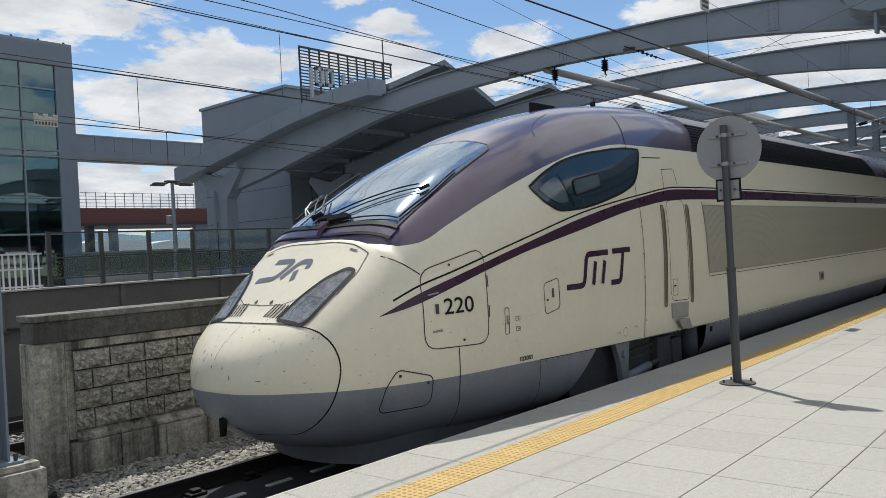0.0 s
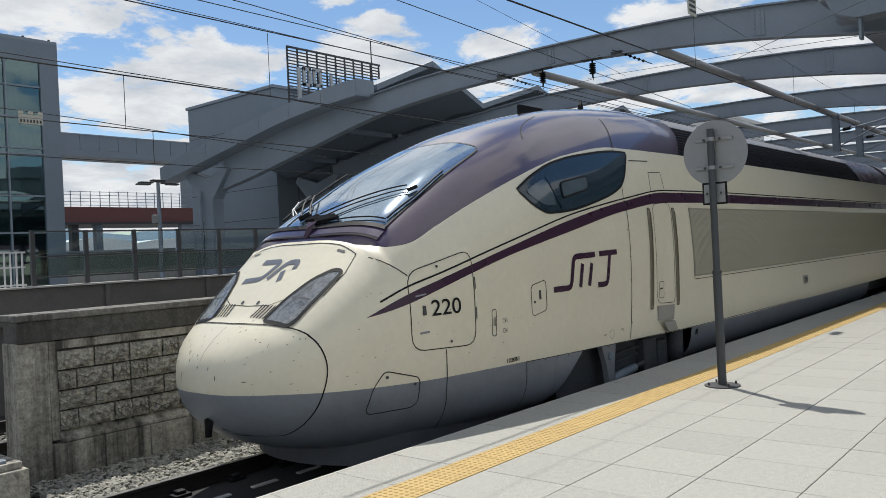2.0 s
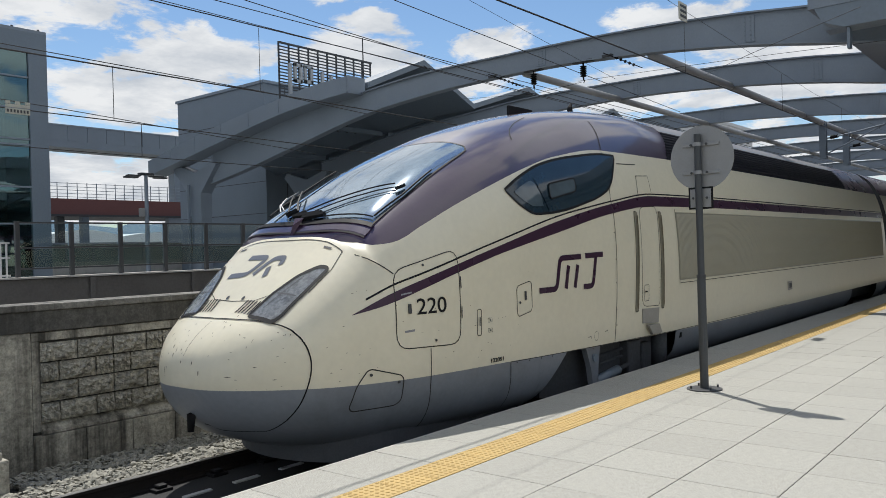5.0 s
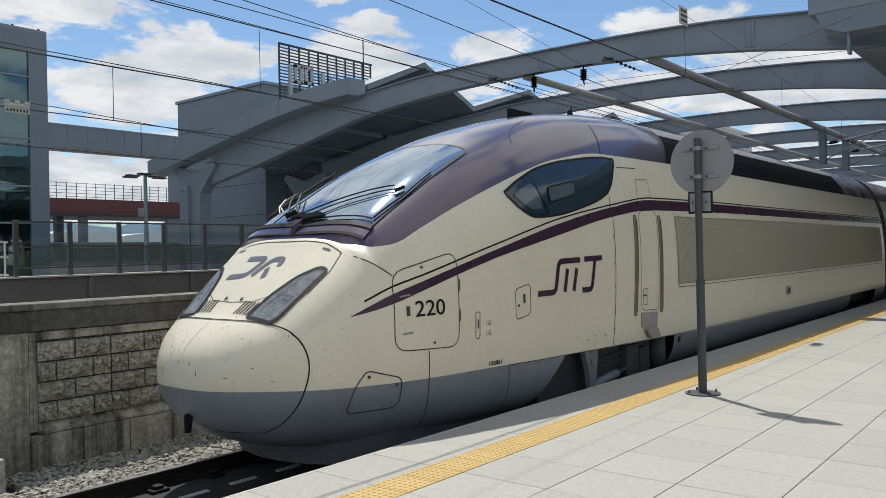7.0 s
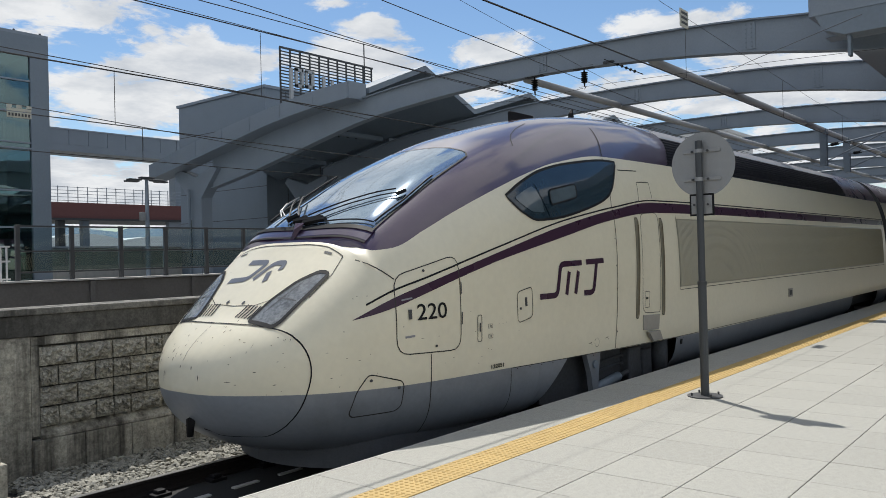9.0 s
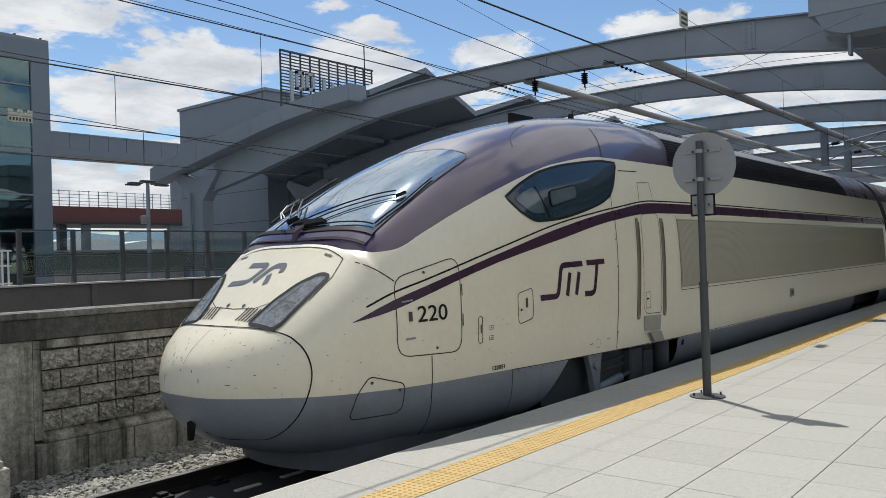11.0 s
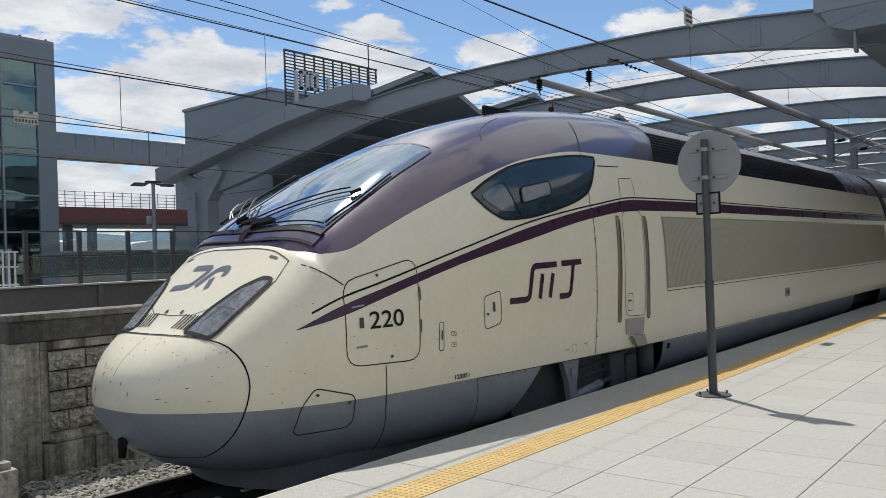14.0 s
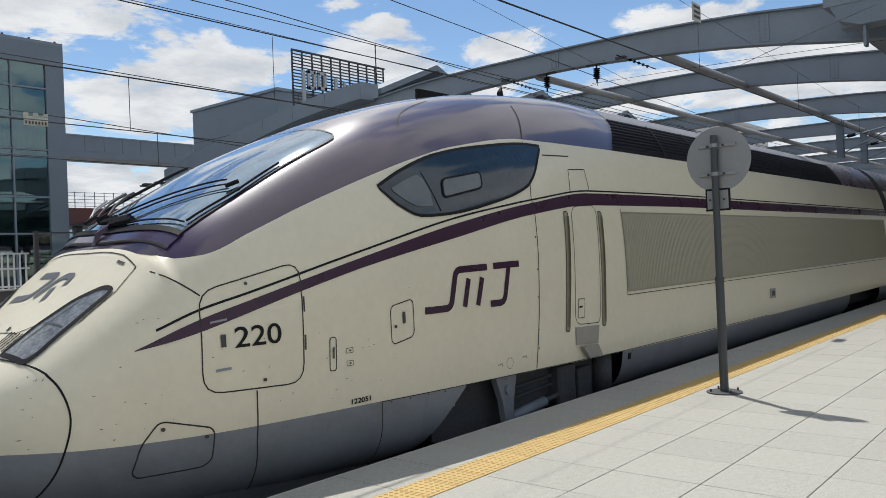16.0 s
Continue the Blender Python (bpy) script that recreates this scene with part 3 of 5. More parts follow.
for z in (0.55, 0.75, 1.1, 1.4, 1.75):
    part("rivet", patch([(4.83 + 0.05 * (z - 0.5) + 0.010 * math.cos(a), z + 0.010 * math.sin(a)) for a in np.linspace(0, 6.28, 6, endpoint=False)], on_side, 0.005, 0.003), M_DARK, train)

# fleet number
def lettering(text, x, z, height, place, parent, material, spread=1.0, name="number", bold=0.012):
    cu = bpy.data.curves.new("text", "FONT")
    cu.body, cu.size, cu.offset = text, 1.0, bold / height
    tmp = bpy.data.objects.new("text", cu)
    scene.collection.objects.link(tmp)
    me = bpy.data.meshes.new_from_object(tmp.evaluated_get(bpy.context.evaluated_depsgraph_get()))
    bpy.data.objects.remove(tmp)
    cap = max(v.co.y for v in me.vertices) or 1
    for v in me.vertices:
        v.co = place(x + v.co.x / cap * height * spread, z + v.co.y / cap * height)
    me.materials.append(material)
    ob = new(name, me)
    ob.parent = parent
    return ob


lettering("220", 1.10, 0.985, 0.15, lambda a, b: on_side(a, b, 0.006), train, M_BLACK, 1.26, "fleet_number", 0.001)
lettering("122051", 2.14, 0.40, 0.042, lambda a, b: on_side(a, b, 0.005), train, M_BLACK, 1.35, "stock_number", 0.0012)

# side emblem: slanted bars and an angular band in the belt colour, no lettering
def emblem(pieces, width, place, material, name):
    for pts in pieces:
        part(name, ribbon(rounded(pts, 0.07, False), width, place, off=0.005), material, train)


emblem([[(3.06, 1.095), (3.42, 1.095), (3.52, 1.45), (4.00, 1.46)], [(3.62, 1.09), (3.70, 1.36)], [(3.82, 1.09), (3.91, 1.36)], [(4.02, 1.09), (4.25, 1.09), (4.36, 1.47)], [(4.10, 1.465), (4.54, 1.475)]], 0.066, on_side, M_PURPLE, "emblem_band")
for a_ in ((4.10, 0.46), (4.52, 0.49)):
    seam([(a_[0], a_[1]), (a_[0] + 0.07, a_[1] + 0.012), (a_[0] + 0.075, a_[1] - 0.02)], 0.008, name="jacking_mark")
seam([(4.30 + 0.055 * math.cos(a), 0.46 + 0.055 * math.sin(a)) for a in np.linspace(0, 6.28, 16, endpoint=False)], 0.004, True, name="access_cover_gap")

# cab side window
def win_up(x):
    return curve_value(x, (2.71, 3.04, 3.55, 4.27, 5.20, 5.40), (2.24, 2.40, 2.58, 2.72, 2.815, 2.815))


def win_low(x):
    return curve_value(x, (2.71, 2.90, 3.15, 3.45, 4.35, 4.91, 5.10, 5.30, 5.40), (2.22, 2.06, 1.97, 1.985, 2.14, 2.31, 2.45, 2.68, 2.79))


M_SIDEWIN = mat("dark_blue_window_glass", (0.016, 0.032, 0.046), 0.07, vary=0.3, scale=1.5, fine=6, spec=0.55, coat=0.1)
skin("side_window", 2.72, 5.39, win_low, win_up, M_SIDEWIN, rows=12, sides=(1,), offset=0.004)
sw = skin("side_window", 2.72, 5.39, win_low, win_up, M_SIDEWIN, rows=12, sides=(-1,), offset=0.004, label="dark tinted cab side window")
part("gasket", ribbon([(x, win_up(x)) for x in np.linspace(2.71, 5.4, 40)] + [(x, win_low(x)) for x in np.linspace(5.38, 2.73, 40)], 0.028, on_side, True, off=0.007), M_BLACK, sw)
M_PANE = mat("lighter_window_glass", (0.06, 0.085, 0.10), 0.08, vary=0.15, scale=2, fine=10, coat=0.5)
skin("pane", 2.86, 3.33, lambda x: curve_value(x, (2.86, 3.0, 3.15, 3.33), (2.19, 2.10, 2.05, 2.06)), lambda x: curve_value(x, (2.86, 3.1, 3.25, 3.33), (2.22, 2.32, 2.36, 2.20)), M_PANE, rows=6, sides=(-1,), offset=0.009, parent=sw, label="front quarter pane of the cab window")
quarter = rounded([(3.50, 2.15), (4.12, 2.27), (4.16, 2.44), (3.54, 2.335)], 0.06)
part("pane", patch(quarter, on_side, 0.016), M_PANE, sw, "small opening pane of the cab window")
part("pane_frame", ribbon(quarter, 0.018, on_side, True, off=0.018), M_BLACK, sw)
part("mullion", ribbon([(3.30, 2.40), (3.44, 2.02)], 0.03, on_side, off=0.012), M_SIDEWIN, sw)

# access door
door = part("door", ribbon([(5.70, 2.10), (6.27, 2.13), (6.17, 0.78), (6.13, 0.71), (5.59, 0.73)], 0.009, on_side, True, off=0.004), M_SEAM, train, "narrow cream crew door")
M_RECESS = mat("olive_recess_paint", (0.26, 0.235, 0.17), 0.5)
M_BRASS = mat("dull_brass_rail", (0.16, 0.13, 0.07), 0.4, metal=0.6)
for a, b, c, d in ((5.57, 2.04, 5.42, 0.67), (6.34, 2.05, 6.25, 0.66)):
    part("grab_recess", ribbon([(a, b), (c, d)], 0.085, on_side, off=0.005), M_RECESS, door)
    part("grab_rail", ribbon([(a + 0.022, b - 0.05), (c + 0.022, d + 0.05)], 0.028, on_side, off=0.02), M_BRASS, door)
    part("recess_gap", ribbon([(a - 0.04, b), (a + 0.045, b), (c + 0.045, d), (c - 0.04, d)], 0.010, on_side, True, off=0.007), M_SEAM, door)
part("handle_recess", ribbon([(5.66, 0.80), (5.80, 0.80), (5.82, 1.02), (5.68, 1.02)], 0.008, on_side, True, off=0.006), M_DARK, door)
part("handle", patch([(5.69, 0.92), (5.74, 0.92), (5.74, 0.94), (5.69, 0.94)], on_side, 0.01, 0.01), M_BLACK, door)
M_STEP = mat("grey_step_panel", (0.30, 0.285, 0.255), 0.5)
step = part("step_box", patch([(5.59, 0.70), (6.12, 0.68), (6.08, 0.47), (5.58, 0.50)], on_side, 0.004, 0.01), M_STEP, door)
part("footstep", patch([(5.65, 0.47), (5.99, 0.465), (6.09, 0.33), (5.79, 0.33)], lambda a, b, o: on_side(a, b, o), 0.03, 0.04), M_STEP, door)

# ribbed side panel
M_PANEL = mat("olive_grey_ribbed_panel", (0.30, 0.28, 0.212), 0.35, vary=0.06, scale=1, fine=20, coat=0.2)
rp = skin("ribbed_panel", 6.90, 21.9, lambda x: 1.03, lambda x: 2.05, M_PANEL, rows=10, sides=(-1,), offset=0.003, label="grey ribbed cladding panel on the side")
bm = bmesh.new()
for x in np.arange(6.96, 21.86, 0.045):
    for z0, z1 in ((1.05, 1.4), (1.4, 1.75), (1.75, 2.03)):
        q = [bm.verts.new(on_side(x + a, z, o)) for a, z, o in ((0, z0, 0.003), (0.012, z0, 0.011), (0.024, z0, 0.003), (0, z1, 0.003), (0.012, z1, 0.011), (0.024, z1, 0.003))]
        bm.faces.new((q[0], q[1], q[4], q[3]))
        bm.faces.new((q[1], q[2], q[5], q[4]))
tagged(part("panel_ribs", bm, M_PANEL, rp), kind="stuff")
part("panel_frame", ribbon([(6.89, 2.075), (21.9, 2.075)], 0.03, on_side, off=0.008), M_CREAM, rp)
part("panel_frame", ribbon([(6.89, 1.01), (21.9, 1.01)], 0.03, on_side, off=0.008), M_CREAM, rp)
part("frame_gap", ribbon([(6.89, 2.10), (6.885, 0.99), (21.9, 0.985)], 0.010, on_side, off=0.006), M_SEAM, rp)
part("side_plate", patch([(12.28, 0.57), (12.55, 0.57), (12.55, 0.74), (12.28, 0.74)], on_side, 0.006, 0.01), M_STEP, train)
part("plate_mark", patch([(12.34, 0.61), (12.49, 0.61), (12.49, 0.70), (12.34, 0.70)], on_side, 0.02, 0.004), M_DARK, train)

# nose cap, hood lines, lamps
def cap_line(k):
    """The nose cap's gap round the front, from the top centre down the side to the keel."""
    return curve_value(k, (0, 1, 2, 3, 4, 5, 6, 7, 8, 9, 10), (-0.23, -0.225, -0.19, -0.11, -0.03, 0.02, -0.02, -0.09, -0.17, -0.32, -0.44)), curve_value(k, (0, 1, 2, 3, 4, 5, 6, 7, 8, 9, 10), (1.02, 1.015, 1.01, 0.97, 0.85, 0.63, 0.39, 0.16, 0.05, 0.05, 0.12))


for sd in (-1, 1):
    bm = bmesh.new()
    prev = None
    for k in np.linspace(0.0, 9.9, 80):
        x, z = cap_line(k)
        th = angle_at(x, z)
        if k < 1.2:
            th = H - (H - angle_at(cap_line(1.2)[0], cap_line(1.2)[1])) * k / 1.2
        w, zz = hull(x, th)
        w2, zz2 = hull(x + 0.012, th)
        up_ = 0.006 if th > 0.5 else (-0.006 if th < -0.6 else 0.0)
        pair = [bm.verts.new((x - 0.001, sd * (w + 0.004), zz - RAIL_Z + up_)), bm.verts.new((x + 0.011, sd * (w2 + 0.003), zz2 - RAIL_Z + up_))]
        if prev:
            bm.faces.new((prev[0], prev[1], pair[1], pair[0]))
        prev = pair
    part("nose_cap_gap", bm, M_BLACK, train)
seam([(0.66, 0.0), (0.665, -0.3), (0.66, -0.6), (0.63, -0.83)], 0.008, place=on_top)
seam([(0.66, 0.0), (0.665, 0.3), (0.66, 0.6), (0.63, 0.83)], 0.008, place=on_top)
seam([(-0.55, 0.0), (-0.45, 0.0), (-0.25, 0.0)], 0.004, place=on_top)
seam([(0.12, 0.56), (0.0, 0.30), (-0.015, 0.0), (0.0, -0.30), (0.12, -0.56)], 0.006, place=on_top)
M_LAMPBODY = mat("headlamp_interior", (0.19, 0.20, 0.205), 0.25, metal=0.1, vary=0.55, scale=11, fine=34, coat=0.35, stain=0.6, stain_col=(0.05, 0.055, 0.06))
for sd in (-1, 1):
    outl = [(-0.15, 0.40), (-0.12, 0.70), (-0.05, 0.745), (0.20, 0.80), (0.45, 0.84), (0.43, 0.74), (0.28, 0.585), (0.06, 0.46)]
    bm = bmesh.new()
    prev = None
    for x in np.linspace(-0.15, 0.45, 25):
        hi_, ho_ = curve_value(x, (-0.15, 0.06, 0.28, 0.43, 0.45), (0.40, 0.46, 0.585, 0.74, 0.80)), curve_value(x, (-0.15, -0.12, -0.05, 0.20, 0.45), (0.50, 0.70, 0.745, 0.80, 0.84))
        ring = [bm.verts.new(on_top(x, sd * (hi_ + (ho_ - hi_) * j / 8), 0.006)) for j in range(9)]
        if prev:
            for j in range(8):
                bm.faces.new((prev[j], prev[j + 1], ring[j + 1], ring[j]))
        prev = ring
    lampo = part("headlamp", bm, M_LAMPBODY, train, "slanted dark headlamp cluster", True)
    seam([(0.63, sd * 0.83), (0.45, sd * 0.865), (0.20, sd * 0.83)], 0.007, place=on_top)
    part("gasket", ribbon([(a, sd * b) for a, b in outl], 0.034, on_top, True, off=0.009), M_BLACK, lampo)
    part("divider", ribbon([(0.10, sd * 0.52), (0.13, sd * 0.74)], 0.012, on_top, off=0.008), M_DARK, lampo)
    part("divider", ribbon([(-0.05, sd * 0.50), (0.30, sd * 0.66)], 0.008, on_top, off=0.008), M_DARK, lampo)
    for k in range(5):
        h0 = 0.19 + 0.045 * k
        part("vent_slot", ribbon([(-0.13, sd * (h0 + 0.0)), (0.005, sd * (h0 + 0.03))], 0.016, on_top, off=0.005), M_BLACK, train)
    part("tow_plug", patch([(0.02 + 0.018 * math.cos(a), sd * 0.12 + 0.02 * math.sin(a)) for a in np.linspace(0, 6.28, 10, endpoint=False)], on_top, 0.006), M_DARK, train)
    part("hood_clip", patch([(0.60, sd * 0.70), (0.62, sd * 0.70), (0.62, sd * 0.60), (0.60, sd * 0.60)], on_top, 0.006), M_DARK, train)
M_EMBLEM = mat("grey_emblem_paint", (0.15, 0.155, 0.17), 0.35, metal=0.3)
emblem([[(0.26, 0.43), (0.27, 0.16), (0.47, 0.06), (0.47, 0.36)], [(0.27, 0.06), (0.46, -0.04), (0.46, -0.20), (0.38, -0.22)], [(0.36, -0.08), (0.25, -0.14)]], 0.058, on_top, M_EMBLEM, "hood_emblem_band")

# windshield, cowl, wipers
# sky blue and pale cloud reflections are tinted into the colour, beside dust
M_WS = mat("dusty_sky_tinted_windshield_glass", (0.28, 0.39, 0.50), 0.05, metal=0.8, vary=0.15, scale=1.6, fine=60, stain=0.28, stain_col=(0.62, 0.65, 0.67), spec=0.8, coat=0.4, mottle=0.10)


def ws_half(x):
    return curve_value(x, (0.80, 0.84, 0.90, 0.96, 1.5, 2.2, 2.60, 2.66), (0.02, 0.55, 0.80, 0.905, 0.88, 0.84, 0.80, 0.74))


bm = bmesh.new()
prev = None
for x in np.concatenate([np.linspace(0.80, 0.96, 9), np.linspace(1.0, 2.66, 40)]):
    ring = [bm.verts.new(on_top(x, h * ws_half(x), 0.006)) for h in np.linspace(-1, 1, 25)]
    if prev:
        for k in range(24):
            bm.faces.new((prev[k], prev[k + 1], ring[k + 1], ring[k]))
    prev = ring
ws = part("windshield", bm, M_WS, train, "large sloping dusty windshield reflecting the sky", True)
edge_ = [(x, ws_half(x)) for x in np.linspace(0.96, 2.66, 30)]
part("gasket", ribbon(edge_ + [(2.67, 0.4), (2.67, 0.0), (2.67, -0.4)] + [(x, -h) for x, h in edge_[::-1]], 0.018, on_top, off=0.010), M_BLACK, ws)
bm = bmesh.new()
prev = None
for h in np.linspace(-0.93, 0.93, 41):
    xf = 0.74 + 0.10 * abs(h) ** 2.2
    xb = 0.84 + 0.14 * abs(h) ** 2.5
    pair = [bm.verts.new(on_top(xf, h, 0.006)), bm.verts.new(on_top(xf + 0.012, h, 0.012)), bm.verts.new(on_top(xb, h, 0.014)), bm.verts.new(on_top(xb + 0.01, h, 0.004))]
    if prev:
        for k in range(3):
            bm.faces.new((prev[k], prev[k + 1], pair[k + 1], pair[k]))
    prev = pair
cowl = part("cowl", bm, M_ROOFP, train, "dark purple ledge below the windshield")
part("lip", ribbon([(0.835 + 0.14 * abs(h) ** 2.5, h) for h in np.linspace(-0.92, 0.92, 30)], 0.045, on_top, off=0.022), M_BLACK, cowl)
part("lower_gap", ribbon([(0.735 + 0.10 * abs(h) ** 2.2, h) for h in np.linspace(-0.93, 0.93, 30)], 0.016, on_top, off=0.012), M_BLACK, cowl)
bm = bmesh.new()
q = [bm.verts.new(v) for v in (on_top(0.72, 0.03, 0.006), on_top(0.72, -0.03, 0.006), on_top(0.86, -0.07, 0.06), on_top(0.86, 0.07, 0.06), on_top(0.78, 0.0, 0.062))]
for f in ((0, 1, 4), (1, 2, 4), (2, 3, 4), (3, 0, 4)):
    bm.faces.new([q[i] for i in f])
part("centre_rib", bm, M_PURPLE, cowl)


def wiper(name, pts, r=0.012, off=0.05):
    return tube([on_top(a, b, off) for a, b in densify(pts, 0.08)], r, 6)


wp = part("wiper", wiper("w", [(0.98, 0.02), (1.30, -0.42), (1.53, -0.70)], 0.008, 0.05), M_BLACK, train, "black windshield wiper parked along the glass edge")
part("link_arm", wiper("w", [(0.94, -0.05), (1.26, -0.50), (1.50, -0.75)], 0.007, 0.04), M_BLACK, wp)
part("blade", wiper("w", [(1.04, -0.86), (1.45, -0.86), (1.96, -0.82)], 0.010, 0.025), M_BLACK, wp)
part("hub", wiper("w", [(1.47, -0.76), (1.57, -0.79)], 0.02, 0.04), M_BLACK, wp)
wp2 = part("wiper", wiper("w", [(0.95, 0.12), (1.10, 0.30), (1.45, 0.62)], 0.012, 0.07), M_BLACK, train, "black windshield wiper parked along the glass edge")
part("link_arm", wiper("w", [(0.92, 0.22), (1.12, 0.42), (1.42, 0.68)], 0.010, 0.09), M_BLACK, wp2)
part("blade", wiper("w", [(0.98, 0.62), (1.45, 0.66), (2.05, 0.70)], 0.015, 0.05), M_BLACK, wp2)
part("mount", wiper("w", [(0.90, 0.10), (0.93, -0.25)], 0.028, 0.05), M_BLACK, wp2)

for a_, b_ in (((0.90, 0.16), (0.96, 0.02)), ((0.93, 0.30), (1.02, 0.24)), ((0.88, -0.02), (0.92, -0.30))):
    part("pivot_cover", wiper("w", [a_, b_], 0.03, 0.04), M_BLACK, wp2)
part("hose", wiper("w", [(0.92, 0.34), (1.06, 0.52), (1.24, 0.60), (1.36, 0.56)], 0.008, 0.10), M_PLATE, wp2)
part("hose", wiper("w", [(0.90, 0.24), (1.02, 0.44), (1.18, 0.54)], 0.008, 0.12), M_PLATE, wp2)
part("spoiler_blade", wiper("w", [(0.90, -0.32), (0.95, -0.60), (1.02, -0.86)], 0.008, 0.03), M_BLACK, wp)

# coupling hook, air dam, underframe
hook = part("coupler_hook", tube([(-0.36, 0.0, 0.24 - RAIL_Z), (-0.44, 0.0, 0.24 - RAIL_Z), (-0.49, 0.0, 0.18 - RAIL_Z), (-0.50, 0.0, 0.03 - RAIL_Z)], [0.065, 0.06, 0.042, 0.03], 10), M_BLACK, train, "black towing hook under the nose", True)
# apron in a darker tone than the skirt above it
part("air_dam", prism([(1.15 - 0.80 * math.cos(a), 1.06 * math.sin(a)) for a in np.linspace(-H, H, 21)] + [(2.9, 1.06), (2.9, -1.06)], "z", -0.38 - RAIL_Z, -0.12 - RAIL_Z), mat("dark_apron_paint", (0.075, 0.08, 0.088), 0.6, vary=0.2), train)
# patchy dark grey shared by the bogie frame, boxes and pipes
M_UNDER = mat("patchy_underframe_steel", (0.05, 0.053, 0.058), 0.75, vary=0.35, scale=3, fine=25, stain=0.4, stain_col=(0.03, 0.03, 0.03))
part("chassis", box(2.9, 21.8, -1.15, 1.15, 0.42, 0.9), M_DARK, train)
part("bogie_frame", prism([(3.35, 0.84), (6.85, 0.80), (6.80, 0.30), (6.3, 0.16), (5.6, 0.30), (4.7, 0.30), (3.9, 0.14), (3.3, 0.30)], "y", -1.24, -1.12), M_UNDER, train, "dark bogie frame")
part("bracket", prism([(4.08, 0.83), (4.46, 0.83), (4.40, 0.55), (4.36, 0.22), (4.26, 0.22), (4.20, 0.55)], "y", -1.43, -1.36), M_SKIRT, train, "blue-grey damper bracket")
part("bracket_pin", tube([(4.28, -1.435, 0.66), (4.28, -1.46, 0.66)], 0.05, 12), M_GREYD, train)
part("damper", tube([(4.42, -1.36, 0.33), (5.05, -1.36, 0.40)], 0.062, 12), M_GREYD, train, smooth=True)
part("damper_rod", tube([(5.05, -1.36, 0.40), (5.32, -1.36, 0.43)], 0.03, 10), M_UNDER, train)
for zz in (0.50, 0.60):
    part("brake_pipe", tube([(4.5, -1.27, zz), (5.25, -1.27, zz + 0.04), (6.0, -1.27, zz + 0.02)], 0.022, 8), M_UNDER, train)
part("spring_cover", tube([(6.45, -1.30, 0.25), (6.45, -1.30, 0.82)], 0.13, 14), M_UNDER, train, smooth=True)
part("axle_box", box(5.35, 5.72, -1.38, -1.1, 0.30, 0.74, 0.03), M_UNDER, train)
part("axle_box", box(5.85, 6.15, -1.34, -1.1, 0.24, 0.66, 0.03), M_UNDER, train)
part("lamp_box", box(3.42, 3.5, -1.38, -1.34, 0.62, 0.74, 0.005), M_GREY, train)
part("socket", patch([(6.86, 0.17), (6.92, 0.17), (6.92, 0.25), (6.86, 0.25)], on_side, 0.006, 0.01), M_BLACK, train)
WHEELS = []
for wx in (3.85, 6.30, 18.2, 20.6):
    for sd in (-1, 1):
        bm = bmesh.new()
        prof = [(0.0, 0.10), (0.43, 0.10), (0.46, -0.02), (0.49, -0.04), (0.49, -0.07), (0.38, -0.05), (0.12, -0.03), (0.12, 0.0)]
        rings = [[bm.verts.new((r * math.cos(a), sd * -0.0 + d * -sd, r * math.sin(a))) for a in np.linspace(0, 2 * math.pi, 32, endpoint=False)] for r, d in prof[1:]]
        for A, B in zip(rings, rings[1:]):
            for k in range(32):
                bm.faces.new((A[k], A[(k + 1) % 32], B[(k + 1) % 32], B[k]))
        bm.faces.new(rings[0])
        bm.faces.new(rings[-1])
        wh = part("wheel", bm, M_RAIL, train)
        wh.location = (wx, sd * 0.755, 0.46)
        WHEELS.append(wh)
# roof fittings seen over the ridge
for x, h in ((6.35, 0.17), (7.75, 0.12)):
    bm = tube([(x, 0.0, ridge(x) - RAIL_Z), (x, 0.0, ridge(x) - RAIL_Z + h * 0.6), (x + 0.03, 0.0, ridge(x) - RAIL_Z + h)], [0.055, 0.04, 0.015], 8)
    part("roof_antenna", bm, M_BLACK, train)
part("roof_rail", box(4.75, 5.35, 0.05, 0.10, ridge(4.75) - RAIL_Z - 0.03, ridge(5.35) - RAIL_Z + 0.05, 0.01), M_BLACK, train)
# chips and insect marks on the nose
rng = random.Random(5)
bm = bmesh.new()
for k in range(70):
    x = NOSE_X + 0.03 + 1.1 * rng.random() ** 1.6
    hw_ = section(x)[0]
    h = -hw_ * 0.93 + 1.86 * hw_ * rng.random()
    l, wd = 0.004 + 0.016 * rng.random() ** 3, 0.002 + 0.006 * rng.random() ** 2
    if x < -0.1 or 0.5 < x < 0.64 or rng.random() < 0.35:
        q = [bm.verts.new(on_top(x + a * l, h + b * wd, 0.002)) for a, b in ((-1, 0), (0, -1), (1, 0.2), (0.1, 1))]
        bm.faces.new(q)
for k in range(60):
    x, z = -0.5 + 3.5 * rng.random() ** 1.7, 0.42 + 0.9 * rng.random()
    if z < section(x)[1] - 0.05:
        l, wd = 0.004 + 0.014 * rng.random() ** 2, 0.002 + 0.003 * rng.random()
        q = [bm.verts.new(on_side(x + a * l, z + b * wd, 0.002)) for a, b in ((-1, 0), (0, -1), (1, 0.2), (0.1, 1))]
        bm.faces.new(q)
tagged(part("paint_chips", bm, mat("chipped_paint", (0.12, 0.105, 0.085), 0.8), train, "dark chips and insect marks on the nose paint"), kind="stuff")

